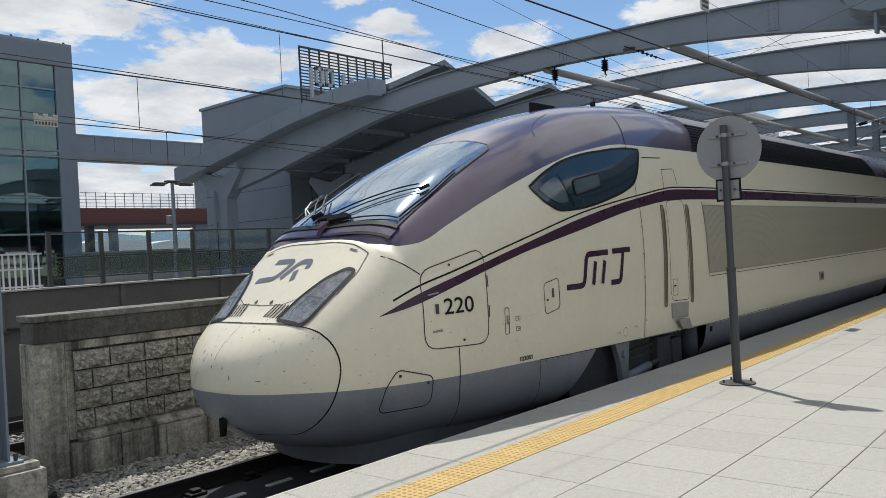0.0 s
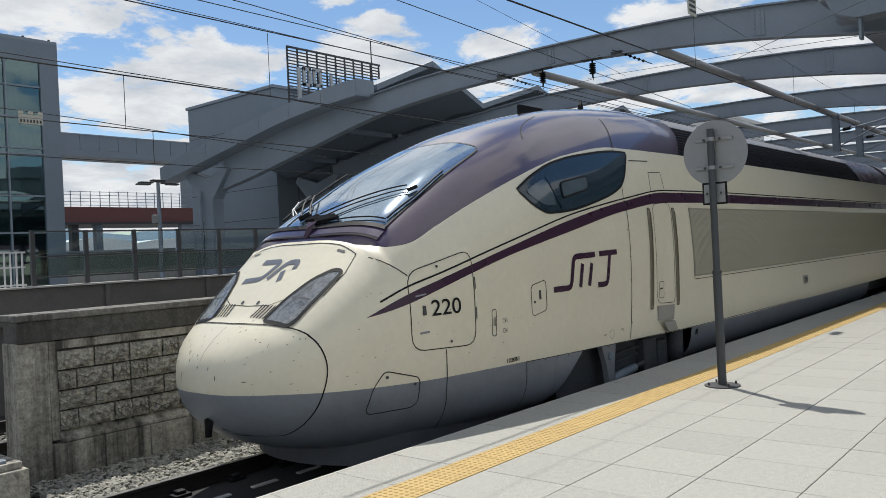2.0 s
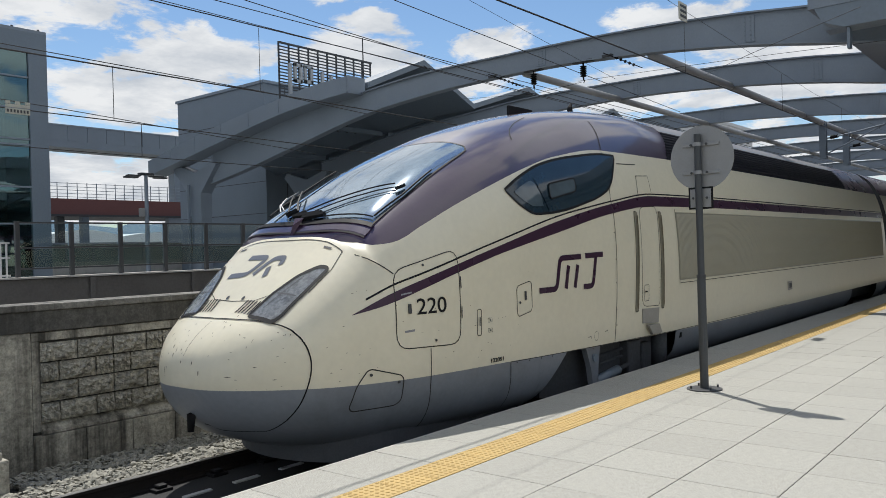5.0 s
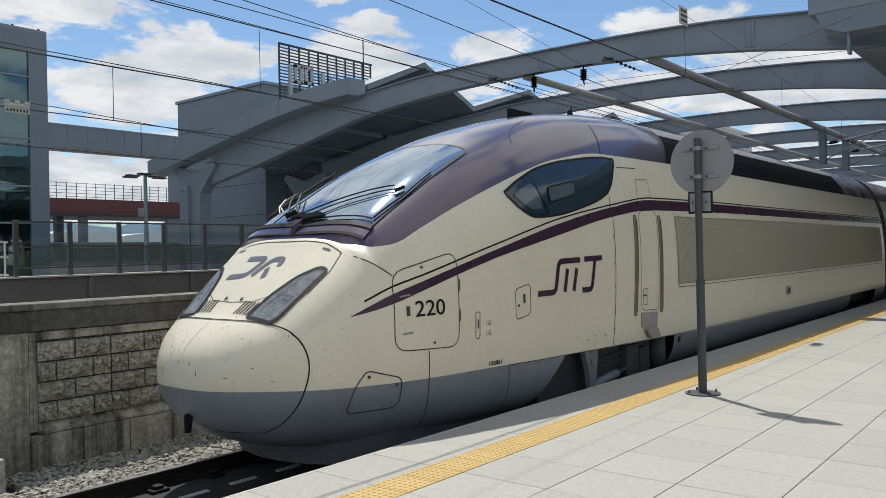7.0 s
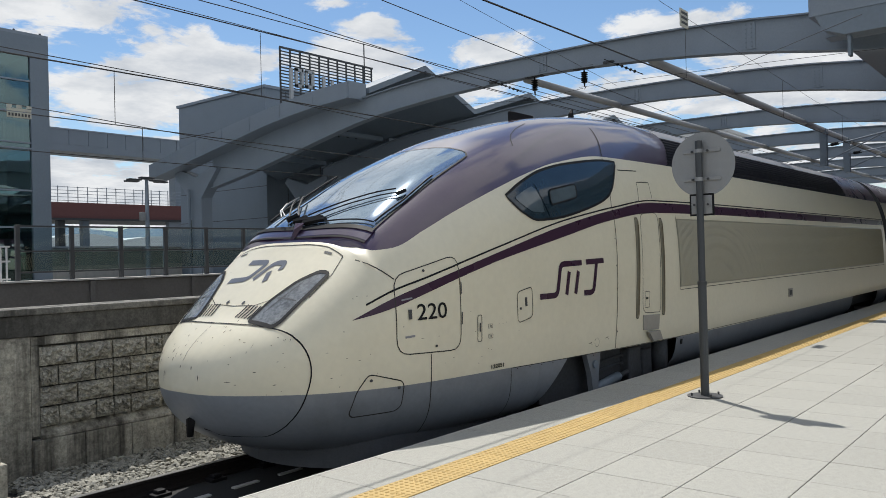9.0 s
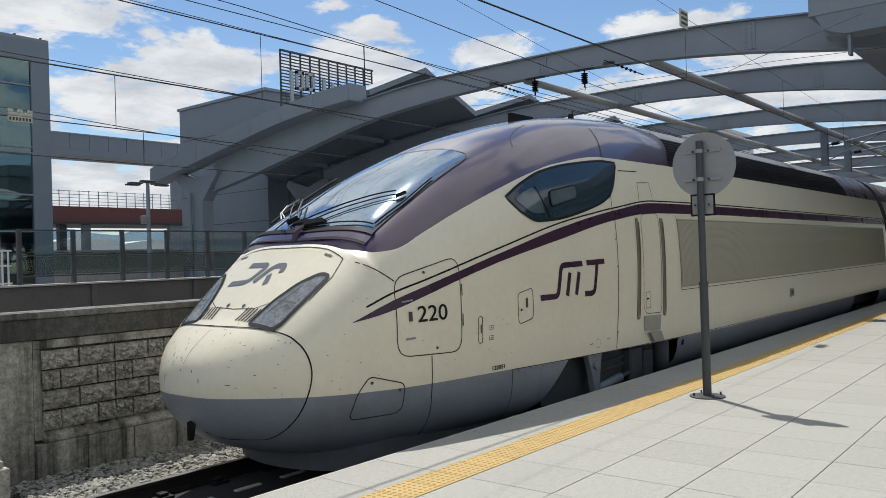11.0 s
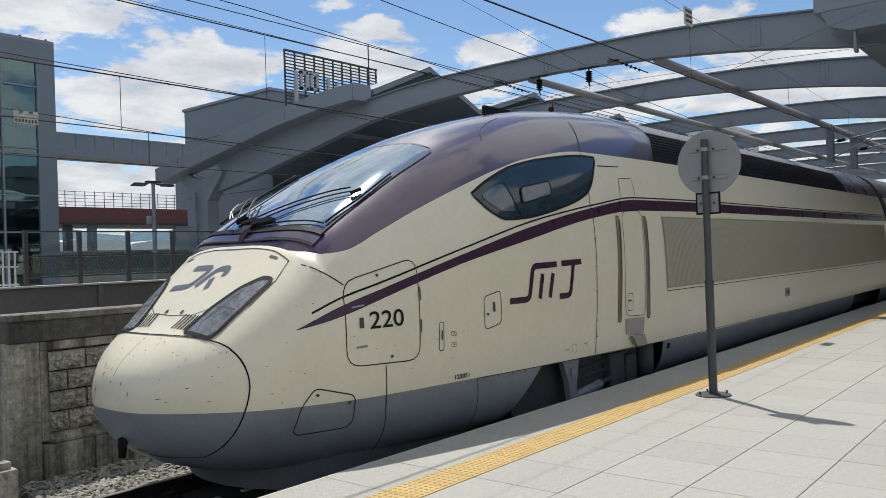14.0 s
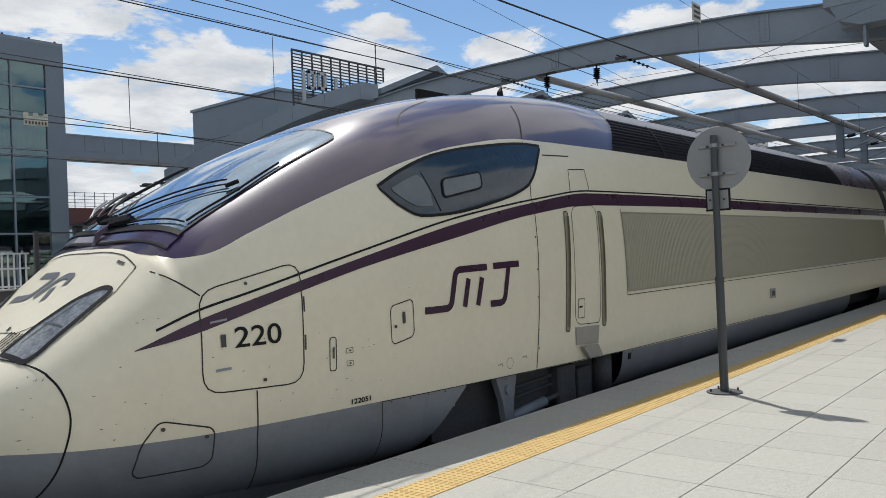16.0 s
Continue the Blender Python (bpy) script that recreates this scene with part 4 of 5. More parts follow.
# ---- the coach behind ----
coach = thing("train_coach", 0, TRACK_Y, RAIL_Z, "cream passenger coach coupled behind the power car", "train")
C0, C1 = 22.9, 41.0
skin("skirt", C0, C1, keel, grey_line, M_SKIRT, rows=8, parent=coach)
skin("side_shell", C0, C1, grey_line, lambda x: 2.88, M_CREAM, rows=12, parent=coach)
skin("roof_shell", C0, C1, lambda x: 2.88, ridge, M_PURPLE, rows=12, parent=coach)
skin("purple_belt", C0, C1, lambda x: 2.15, lambda x: 2.295, M_PURPLE, rows=2, offset=0.003, parent=coach)
part("end_wall", prism([(a, b - RAIL_Z) for a, b in w_] + [(-a, b - RAIL_Z) for a, b in w_[::-1][1:-1]], "x", C0 + 0.01, C0 + 0.05), M_DARK, coach)
part("gangway", box(CAR_END - 0.01, C0 + 0.02, -0.9, 0.9, 0.9, 3.4), M_BLACK, coach)

# ---- beside the track ----
M_STRIP = mat("pale_strip_tone", (0.5, 0.5, 0.48), 0.5, vary=0.15)
# row of short pale dashes between the rails
for x in (-1.6, -1.0, -0.45, 0.10, 0.66, 1.22):
    b = tagged(finish("pale_strip", box(x, x + 0.30, 3.62, 3.68, -0.622, -0.605, 0.004), M_STRIP), "pale strip lying on the dark track slab", "track strip", "strips on the slab")
for x in np.arange(-2.3, 6, 0.62):
    for y in (TRACK_Y - 0.755, TRACK_Y + 0.755):
        f = thing("rail_fastener", x, y, -0.62, "dark cast rail fastener on the slab", "rail fastener", "rail fasteners")
        part("base_plate", box(-0.09, 0.09, -0.2, 0.2, 0, 0.03, 0.006), M_BLACK, f)
        for sd in (-1, 1):
            part("clip", box(-0.05, 0.05, sd * 0.13 - 0.045, sd * 0.13 + 0.045, 0.03, 0.065, 0.015), M_BLACK, f)

# partition wall: coping, pilaster, recessed panel of split-faced blocks
M_COPE = mat("stained_coping_concrete", (0.22, 0.21, 0.185), 0.9, vary=0.3, scale=3.0, fine=38, bump=0.005, stain=0.9, stain_col=(0.05, 0.047, 0.042), streak=True, mottle=0.45, stain_at=(0.46, 0.64))
cop = part("coping", box(WALL_X0, 60, WALL_Y - 0.05, WALL_Y + 0.42, 1.045, 1.12, 0.012), M_COPE, wall, "stained concrete coping")
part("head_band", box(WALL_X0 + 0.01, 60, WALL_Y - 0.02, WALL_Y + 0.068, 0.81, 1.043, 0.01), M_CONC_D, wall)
part("pilaster", box(WALL_X0, -0.68, WALL_Y, WALL_Y + 0.38, -0.88, 0.808, 0.015), M_CONC, wall)
part("panel_frame", box(-0.678, 60, WALL_Y + 0.005, WALL_Y + 0.068, 0.705, 0.80, 0.006), M_CONC, wall)
part("panel_frame", box(-0.678, -0.59, WALL_Y + 0.005, WALL_Y + 0.068, -0.30, 0.70, 0.006), M_CONC, wall)
part("ledge", prism([(WALL_Y + 0.068, -0.31), (WALL_Y - 0.03, -0.33), (WALL_Y - 0.03, -0.30), (WALL_Y + 0.068, -0.21)], "x", -0.585, 60), M_CONC, wall)
for x in np.arange(-0.678, 6, 0.57):
    part("plinth_block", box(x + 0.005, x + 0.565, WALL_Y - 0.04, WALL_Y + 0.068, -0.88, -0.34, 0.008), M_CONC, wall)
# strong mottling here also stands in for shade in the block crevices
M_BLOCK = mat("split_faced_block", (0.45, 0.425, 0.355), 0.95, vary=0.35, scale=5, fine=24, bump=0.05, stain=0.85, stain_col=(0.06, 0.056, 0.046), rnd=0.5, mottle=0.55, stain_at=(0.50, 0.68))


def rough_block(w, h, seed):
    rng = random.Random(seed)
    bm = bmesh.new()
    nx, nz = 8, 5
    g = {}
    for i in range(nx + 1):
        for j in range(nz + 1):
            e = i in (0, nx) or j in (0, nz)
            d = 0.0 if e else -(0.010 + 0.06 * rng.random() ** 1.2)
            g[i, j] = bm.verts.new((w * i / nx + (0 if e else 0.02 * (rng.random() - 0.5)), d, h * j / nz + (0 if e else 0.02 * (rng.random() - 0.5))))
    for i in range(nx):
        for j in range(nz):
            q = [g[i, j], g[i + 1, j], g[i + 1, j + 1], g[i, j + 1]]
            if rng.random() < 0.5:
                bm.faces.new((q[0], q[1], q[2]))
                bm.faces.new((q[0], q[2], q[3]))
            else:
                bm.faces.new((q[0], q[1], q[3]))
                bm.faces.new((q[1], q[2], q[3]))
    rim = [g[i, 0] for i in range(nx + 1)] + [g[nx, j] for j in range(1, nz + 1)] + [g[i, nz] for i in range(nx - 1, -1, -1)] + [g[0, j] for j in range(nz - 1, 0, -1)]
    back = [bm.verts.new((v.co.x, 0.045, v.co.z)) for v in rim]
    for k in range(len(rim)):
        bm.faces.new((rim[k], rim[(k + 1) % len(rim)], back[(k + 1) % len(rim)], back[k]))
    bmesh.ops.recalc_face_normals(bm, faces=bm.faces)
    me = bpy.data.meshes.new("block")
    bm.to_mesh(me)
    bm.free()
    me.materials.append(M_BLOCK)
    return me


WIDE = [rough_block(0.412, 0.208, k) for k in range(6)]
NARROW = [rough_block(0.197, 0.208, 20 + k) for k in range(4)]
rng = random.Random(3)
for row in range(4):
    x, k = -0.58, 0
    z = 0.695 - 0.2255 * (row + 1)
    while x < 4.6:
        small = (row == 1 and k in (0, 2, 3, 6)) or (row == 3 and k in (0, 2, 3, 7)) or (row == 0 and k == 3) or (row == 2 and k == 5)
        ob = new("block", rng.choice(NARROW if small else WIDE))
        ob.parent = wall
        ob.location = (x, WALL_Y + 0.022, z)
        x += 0.215 if small else 0.43
        k += 1

# signal mast stump on its plinth at the wall's end
plinth = tagged(finish("mast_plinth", box(-2.3, -1.27, 5.35, 6.15, -0.9, -0.33, 0.02), M_CONC), "stained concrete mast plinth beside the track", "plinth")
part("cap", box(-2.3, -1.31, 5.40, 6.12, -0.33, -0.26, 0.015), M_CONC, plinth)
mast = thing("catenary_mast", -1.72, 5.7, -0.26, "grey steel catenary mast on a concrete plinth", "mast")
part("base_plate", box(-0.28, 0.28, -0.25, 0.25, 0, 0.03, 0.004), M_GREY, mast)
for a, b in ((-0.22, -0.2), (0.22, -0.2), (0.22, 0.2), (-0.22, 0.2)):
    part("bolt", tube([(a, b, 0.03), (a, b, 0.10)], 0.02, 6), M_DARK, mast)
part("shaft", box(-0.17, 0.17, -0.02, 0.02, 0.03, 8.0), M_GREY, mast)
for sd in (-1, 1):
    part("flange", box(sd * 0.17 - 0.012, sd * 0.17 + 0.012, -0.17, 0.17, 0.03, 8.0), M_GREY, mast)


# crushed stone
def stones():
    rng = np.random.RandomState(4)
    base = np.array([(1, 0, 0), (-1, 0, 0), (0, 1, 0), (0, -1, 0), (0, 0, 1), (0, 0, -1), (0.6, 0.6, 0.6), (-0.6, 0.55, 0.5), (0.5, -0.6, 0.55), (-0.5, -0.6, 0.6)], float)
    faces = [(4, 6, 7), (4, 7, 9), (4, 9, 8), (4, 8, 6), (0, 6, 8), (0, 2, 6), (2, 7, 6), (2, 1, 7), (1, 9, 7), (1, 3, 9), (3, 8, 9), (3, 0, 8), (5, 2, 0), (5, 1, 2), (5, 3, 1), (5, 0, 3)]
    V, F = [], []
    n = 0
    zones = [(13500, -2.6, 3.2, 4.28, 6.16), (1500, -3.5, 0.5, 6.6, 7.6), (1800, -3.5, 0.5, 7.9, 9.1)]
    for cnt, x0, x1, y0, y1 in zones:
        for _ in range(cnt):
            x, y = x0 + (x1 - x0) * rng.rand(), y0 + (y1 - y0) * rng.rand()
            if -2.32 < x < -1.1 and 5.3 < y < 6.2:
                continue
            s = 0.015 + 0.026 * rng.rand() ** 1.5
            sc = s * np.array([1 + 0.7 * rng.rand(), 0.8 + 0.4 * rng.rand(), 0.5 + 0.4 * rng.rand()])
            a, t = 6.283 * rng.rand(), 1.3 * (rng.rand() - 0.5)
            R = np.array([[math.cos(a), -math.sin(a), 0], [math.sin(a), math.cos(a), 0], [0, 0, 1]]) @ np.array([[math.cos(t), 0, -math.sin(t)], [0, 1, 0], [math.sin(t), 0, math.cos(t)]])
            v = (base * (0.8 + 0.4 * rng.rand(10, 1)) * sc) @ R.T
            z = (-0.63 - 0.065 * (y - 4.3) if y < 6.3 else -0.69) + 0.055 * rng.rand() ** 1.5 - 0.004
            V.append(v + (x, y, z))
            F += [(p + n, q + n, r + n) for p, q, r in faces]
            n += 10
    me = bpy.data.meshes.new("ballast_stones")
    me.from_pydata(np.concatenate(V).tolist(), [], F)
    me.materials.append(M_BALLAST)
    return tagged(new("ballast_stones", me), "angular grey crushed stones along the track", "ballast", kind="stuff")


stones()

# ---- round sign on its pole ----
sg = thing("round_sign", 3.87, 0.43, 0, "round sign seen from its bare grey back on a dark pole", "sign")
part("base_disc", tube([(0, 0, 0.0), (0, 0, 0.012), (0, 0, 0.016)], [0.185, 0.185, 0.15], 28), M_DARK, sg)
part("lower_pole", tube([(0, 0, 0.012), (0, 0, 1.22)], 0.045, 16), mat("dark_pole_paint", (0.045, 0.05, 0.055), 0.45, vary=0.15), sg)
part("collar", tube([(0, 0, 1.20), (0, 0, 1.24)], 0.049, 16), M_DARK, sg)
part("upper_pole", tube([(0, 0, 1.22), (0, 0, 2.76)], 0.037, 16), bpy.data.materials["dark_pole_paint"], sg)
for k in range(4):
    a = math.radians(45 + 90 * k)
    part("bolt", tube([(0.15 * math.cos(a), 0.15 * math.sin(a), 0.012), (0.15 * math.cos(a), 0.15 * math.sin(a), 0.045)], 0.011, 6), M_DARK, sg)
disc = part("disc", tube([(0.055, -0.02, 2.505), (0.063, -0.02, 2.505)], 0.35, 48), M_PLATE, sg, "bare grey back of the sign disc")
for z in (2.345, 2.65):
    cl = part("clamp_rail", box(0.035, 0.055, -0.22, 0.19, z - 0.018, z + 0.018, 0.004), M_PLATE, sg)
    part("band", tube([(0, 0, z - 0.02), (0, 0, z + 0.02)], 0.041, 16), M_PLATE, sg)
    for y in (-0.085, 0.085):
        part("bolt", tube([(0.036, y, z), (0.02, y, z)], 0.014, 6), M_DARK, cl)
pl = part("small_plate", box(0.045, 0.052, -0.115, 0.115, 1.97, 2.17, 0.003), M_PLATE, sg)
part("rim", prism([(-0.135, 1.95), (0.135, 1.95), (0.135, 2.19), (-0.135, 2.19)], "x", 0.053, 0.060), M_BLACK, pl)
part("clamp_rail", box(0.03, 0.045, -0.10, 0.10, 2.055, 2.085), M_PLATE, pl)
for y in (-0.075, 0.075):
    part("bolt", tube([(0.044, y, 2.07), (0.025, y, 2.07)], 0.014, 6), M_DARK, pl)

# ---- platform paving ----
def tile_mesh(name, dx, dy, h=0.03, bev=0.004, material=M_GRANITE):
    bm = bmesh.new()
    o = [(0.003, 0.003), (dx - 0.003, 0.003), (dx - 0.003, dy - 0.003), (0.003, dy - 0.003)]
    i = [(a + (bev if a < dx / 2 else -bev), b + (bev if b < dy / 2 else -bev)) for a, b in o]
    A = [bm.verts.new((a, b, -h)) for a, b in o]
    B = [bm.verts.new((a, b, -bev * 0.7)) for a, b in o]
    C = [bm.verts.new((a, b, 0)) for a, b in i]
    for k in range(4):
        bm.faces.new((A[k], A[(k + 1) % 4], B[(k + 1) % 4], B[k]))
        bm.faces.new((B[k], B[(k + 1) % 4], C[(k + 1) % 4], C[k]))
    bm.faces.new(C)
    return bm, C


def as_mesh(bm, name, material):
    bmesh.ops.recalc_face_normals(bm, faces=bm.faces)
    me = bpy.data.meshes.new(name)
    bm.to_mesh(me)
    bm.free()
    me.materials.append(material)
    return me


ROWS = [(1.02, 0.60), (0.0, 0.70)] + [(-0.65 * (k + 1), 0.65) for k in range(12)]
rng = random.Random(9)
for ri, (y, dy) in enumerate(ROWS):
    me = as_mesh(tile_mesh("t", 0.6, dy)[0], "paving_tile", M_GRANITE)
    near = (-6, 12) if ri < 9 else (-3, 8)
    far_bm = bmesh.new()
    for k in range(-23, 110):
        if near[0] <= k < near[1]:
            ob = new("tile", me)
            ob.parent = platform
            ob.location = (0.6 * k, y, -0.0015 * rng.random())
        else:
            b0 = 0.6 * k
            vs = [far_bm.verts.new((b0 + a, y + b, -0.0015 * rng.random())) for a, b in ((0.003, 0.003), (0.597, 0.003), (0.597, dy - 0.003), (0.003, dy - 0.003))]
            lo = [far_bm.verts.new((v.co.x, v.co.y, -0.012)) for v in vs]
            far_bm.faces.new(vs)
            for q in range(4):
                far_bm.faces.new((vs[q], vs[(q + 1) % 4], lo[(q + 1) % 4], lo[q]))
    tagged(part("far_tiles", far_bm, M_GRANITE_FAR, platform), kind="stuff")
bm, C = tile_mesh("t", 0.3, 0.32, bev=0.003)
for i in range(6):
    for j in range(6):
        cx, cy = 0.025 + 0.05 * i, 0.035 + 0.05 * j
        lo = [bm.verts.new((cx + 0.016 * math.cos(a), cy + 0.016 * math.sin(a), 0.0002)) for a in np.linspace(0, 6.283, 8, endpoint=False)]
        hi = [bm.verts.new((cx + 0.010 * math.cos(a), cy + 0.010 * math.sin(a), 0.006)) for a in np.linspace(0, 6.283, 8, endpoint=False)]
        for q in range(8):
            bm.faces.new((lo[q], lo[(q + 1) % 8], hi[(q + 1) % 8], hi[q]))
        bm.faces.new(hi)
tm = as_mesh(bm, "tactile_tile", M_TACTILE)
for k in range(-20, 110):
    ob = new("tactile_tile", tm)
    ob.parent = platform
    ob.location = (0.3 * k, 0.70, 0.002)
part("rear_tactile_strip", box(-14, -6.0, 0.703, 1.017, -0.012, 0.002), M_TACTILE, platform)
part("far_tactile_strip", box(33.0, 60, 0.703, 1.017, -0.012, 0.002), M_TACTILE, platform)
part("edge_nosing", box(-14, 110, EDGE_Y + 0.0, EDGE_Y + 0.02, -0.25, -0.002), M_CONC_L, platform)

# ---- pipes, drop posts and near canopy on the roof frames ----
for nm, y, z in (("a", 6.45, 6.83), ("b", 10.6, 6.98)):
    for k in range(7):
        x0, x1 = ARCH_X[k] + 0.10, ARCH_X[k + 1] - 0.10
        tagged(finish("tie_pipe", tube([(x0, y, z), (x1, y, z)], 0.115, 14), mat("pale_tie_pipe", (0.33, 0.33, 0.33), 0.45, vary=0.08) if "pale_tie_pipe" not in bpy.data.materials else bpy.data.materials["pale_tie_pipe"], smooth=True), "pale grey steel tie pipe between the arched beams", "tie pipe", "tie pipes between the beams")
for x in (34.2, 38.6):
    p_ = thing("drop_post", x, 6.45, 5.2, "grey steel post hanging from the roof frame", "catenary post", "drop posts")
    part("web", box(-0.14, 0.14, -0.02, 0.02, 0, 1.7), M_GREYD, p_)
    for sd in (-1, 1):
        part("flange", box(sd * 0.14 - 0.015, sd * 0.14 + 0.015, -0.14, 0.14, 0, 1.7), M_GREYD, p_)
    part("cantilever", tube([(0, -0.1, 0.9), (-1.4, -1.6, 0.9), (-2.2, -2.9, 1.0)], 0.035, 8), M_GREY, p_)
    part("stay", tube([(0, -0.1, 0.2), (-2.2, -2.9, 1.0)], 0.03, 8), M_GREY, p_)
    for k in range(5):
        part("insulator_shed", tube([(-0.3 - 0.07 * k, -0.4 - 0.075 * k, 0.9), (-0.33 - 0.07 * k, -0.43 - 0.075 * k, 0.9)], 0.075, 10), M_BLACK, p_)
near_roof = thing("near_canopy", 14.0, 1.84, 6.6, "dark grey platform canopy edge, extended out of view to shade the train side", "canopy")
# only the edge is known; the deep extent is added to block skylight
part("edge_box", box(0, 60, -24, 0, 0, 0.75), M_GREY, near_roof)
part("haunch", prism([(-0.12, 0.0), (-0.28, -0.33), (-0.70, -0.50), (-1.6, -0.50), (-1.6, 0.0)], "x", 0.02, 0.45), M_GREYD, near_roof)
part("fin", box(0.10, 0.30, -0.80, -0.74, -0.95, -0.51), M_GREYD, near_roof)
part("rib", box(1.0, 1.5, -11, -0.1, -0.28, 0), M_GREY, near_roof)
# bolted splices on the beams
for k in range(3):
    for y in (3.75, 9.9):
        sp = tagged(finish("splice_plate", box(ARCH_X[k] - 0.085, ARCH_X[k] - 0.061, y - 0.16, y + 0.16, arch_low(y) + 0.06, arch_top(y) - 0.06), M_GREY), "bolted splice plate on an arched beam", "splice plate", "splice plates")
        for i in (-1, 1):
            for j in range(6):
                zz = arch_low(y) + 0.12 + (arch_top(y) - arch_low(y) - 0.24) * j / 5
                part("bolt", tube([(ARCH_X[k] - 0.085, y + i * 0.07, zz), (ARCH_X[k] - 0.105, y + i * 0.07, zz)], 0.022, 6), M_GREYD, sp)


# ---- insulators and wires ----
def insulator(x, y, z):
    t = thing("insulator", x, y, z, "dark ribbed insulator hanging under a roof beam", "insulator", "hanging insulators")
    part("bracket", box(-0.08, 0.08, -0.32, 0.32, -0.02, 0.06, 0.01), M_DARK, t)
    part("rod", tube([(0, 0, 0), (0, 0, -0.52)], 0.025, 8), M_BLACK, t)
    for k in range(6):
        part("shed", tube([(0, 0, -0.12 - 0.055 * k), (0, 0, -0.145 - 0.055 * k)], [0.11, 0.07], 12), M_BLACK, t)
    part("hook", tube([(0, 0, -0.50), (0.05, 0, -0.55), (0, 0, -0.60)], 0.015, 6), M_BLACK, t)


insulator(15.95, 8.48, 6.93)
insulator(15.95, 10.19, 6.97)


def strain(x, y, z):
    t = thing("strain_insulator", x, y, z, "dark strain insulator string beside a roof beam", "insulator", "strain insulators")
    for k in range(5):
        part("shed", tube([(0.10 * k, -0.08 * k, -0.045 * k), (0.10 * k + 0.03, -0.08 * k - 0.02, -0.045 * k - 0.012)], 0.045, 8), M_BLACK, t)
    part("rod", tube([(-0.3, 0.25, 0.13), (0.6, -0.5, -0.27)], 0.013, 6), M_BLACK, t)
    part("bracket", box(-0.1, 0.1, 0.1, 0.4, 0.05, 0.13, 0.01), M_DARK, t)


strain(15.9, 7.4, 6.86)
strain(15.9, 11.4, 6.92)


def wire(pts, r=0.012, label="thin dark overhead wire along the track"):
    ob = finish("overhead_wire", tube(pts, r, 6), M_WIRE)
    return tagged(ob, label, "overhead wire", "overhead wires")


def sag(a, b, drop, n=14):
    a, b = Vector(a), Vector(b)
    return [a.lerp(b, k / n) - Vector((0, 0, drop * 4 * (k / n) * (1 - k / n))) for k in range(n + 1)]


contact = wire(sag((-25, 3.42, 5.0), (60, 3.42, 5.05), 0.0), 0.013, "thick dark contact wire over the train")
mess = wire([(-6, 3.5, 7.3), (4, 3.45, 6.7), (9.9, 3.42, 6.33), (20.66, 3.42, 5.9), (30.5, 3.42, 5.8), (45, 3.42, 6.3)], 0.0041)
for x, z0, z1 in ((11.0, 5.0, 6.27), (17.5, 5.03, 6.0), (24.0, 5.03, 5.86)):
    tagged(finish("dropper", tube([(x, 3.42, z0), (x, 3.42, z1)], 0.0048, 5), M_WIRE), "thin dropper between the overhead wires", "dropper", "droppers")
wire([(-20, 8.5, 4.50), (4.4, 8.5, 4.49), (15, 8.5, 4.48), (45, 8.5, 4.5)], 0.0116)
wire([(-20, 8.5, 4.62), (0, 8.5, 4.56), (4.4, 8.5, 4.50), (7, 8.5, 4.40)], 0.0068)
wire([(-20, 8.5, 4.6), (0.73, 8.5, 3.77), (5.6, 8.5, 3.48)], 0.0061)
wire([(-20, 8.5, 3.9), (-4, 8.5, 3.72), (1.6, 8.5, 3.68), (12, 8.5, 3.55)], 0.0082)
wire([(-20, 8.5, 3.18), (0, 8.5, 3.18), (2.5, 8.5, 3.17), (12, 8.5, 3.17)], 0.0068)
wire([(-20, 8.5, 5.65), (2.2, 8.5, 5.65), (9.8, 8.5, 5.65), (45, 8.5, 5.68)], 0.0102)
wire([(-20, 8.5, 5.72), (2.2, 8.5, 5.69), (9.8, 8.5, 5.62), (45, 8.5, 5.6)], 0.0061)
wire([(-20, 8.5, 5.92), (5.7, 8.5, 5.92), (16, 8.5, 5.9), (45, 8.5, 5.9)], 0.0082)
wire([(-20, 8.5, 6.3), (4.0, 8.5, 6.06), (10.5, 8.5, 5.83), (22, 8.5, 5.7)], 0.0082)
wire([(-4, 8.5, 7.45), (7.75, 8.5, 6.94), (14.9, 8.5, 6.63), (23, 8.5, 6.3)], 0.0095)
wire([(2, 8.5, 8.5), (10.74, 8.5, 7.51), (14.2, 8.5, 7.13), (18, 8.5, 6.75)], 0.0054)
wire([(15.9, 8.5, 6.35), (15.9, 10.2, 6.25), (15.9, 13, 6.5)], 0.0054)
wire([(12.5, 0.5, 6.05), (15.0, 3.4, 6.1), (19.5, 6.2, 6.75)], 0.0068)
wire([(15.5, -1.0, 5.9), (15.5, 4.0, 6.15), (15.5, 8.4, 6.3)], 0.0054)
for x, z0, z1 in ((1.58, 3.69, 4.50), (4.32, 4.48, 5.62), (2.02, 3.18, 3.67)):
    tagged(finish("dropper", tube([(x, 8.5, z0), (x, 8.5, z1)], 0.0054, 5), M_WIRE), "thin dropper between the overhead wires", "dropper", "droppers")
M_TAG = mat("pale_tag_plate", (0.5, 0.49, 0.42), 0.5, vary=0.1)
tag = thing("wire_tag", 10.9, 3.40, 6.05, "small pale warning plate hanging on a wire", "warning plate", "", 0)
part("plate", box(-0.20, 0.20, -0.01, 0.01, 0.0, 0.36, 0.004), M_TAG, tag)
for k in range(3):
    part("text_bar", box(-0.15, 0.15, -0.015, -0.011, 0.06 + 0.1 * k, 0.11 + 0.1 * k), M_DARK, tag)
tag2 = thing("wire_tag", 0.17, 8.45, 3.70, "small pale warning plate hanging on a wire", "warning plate", "", 0)
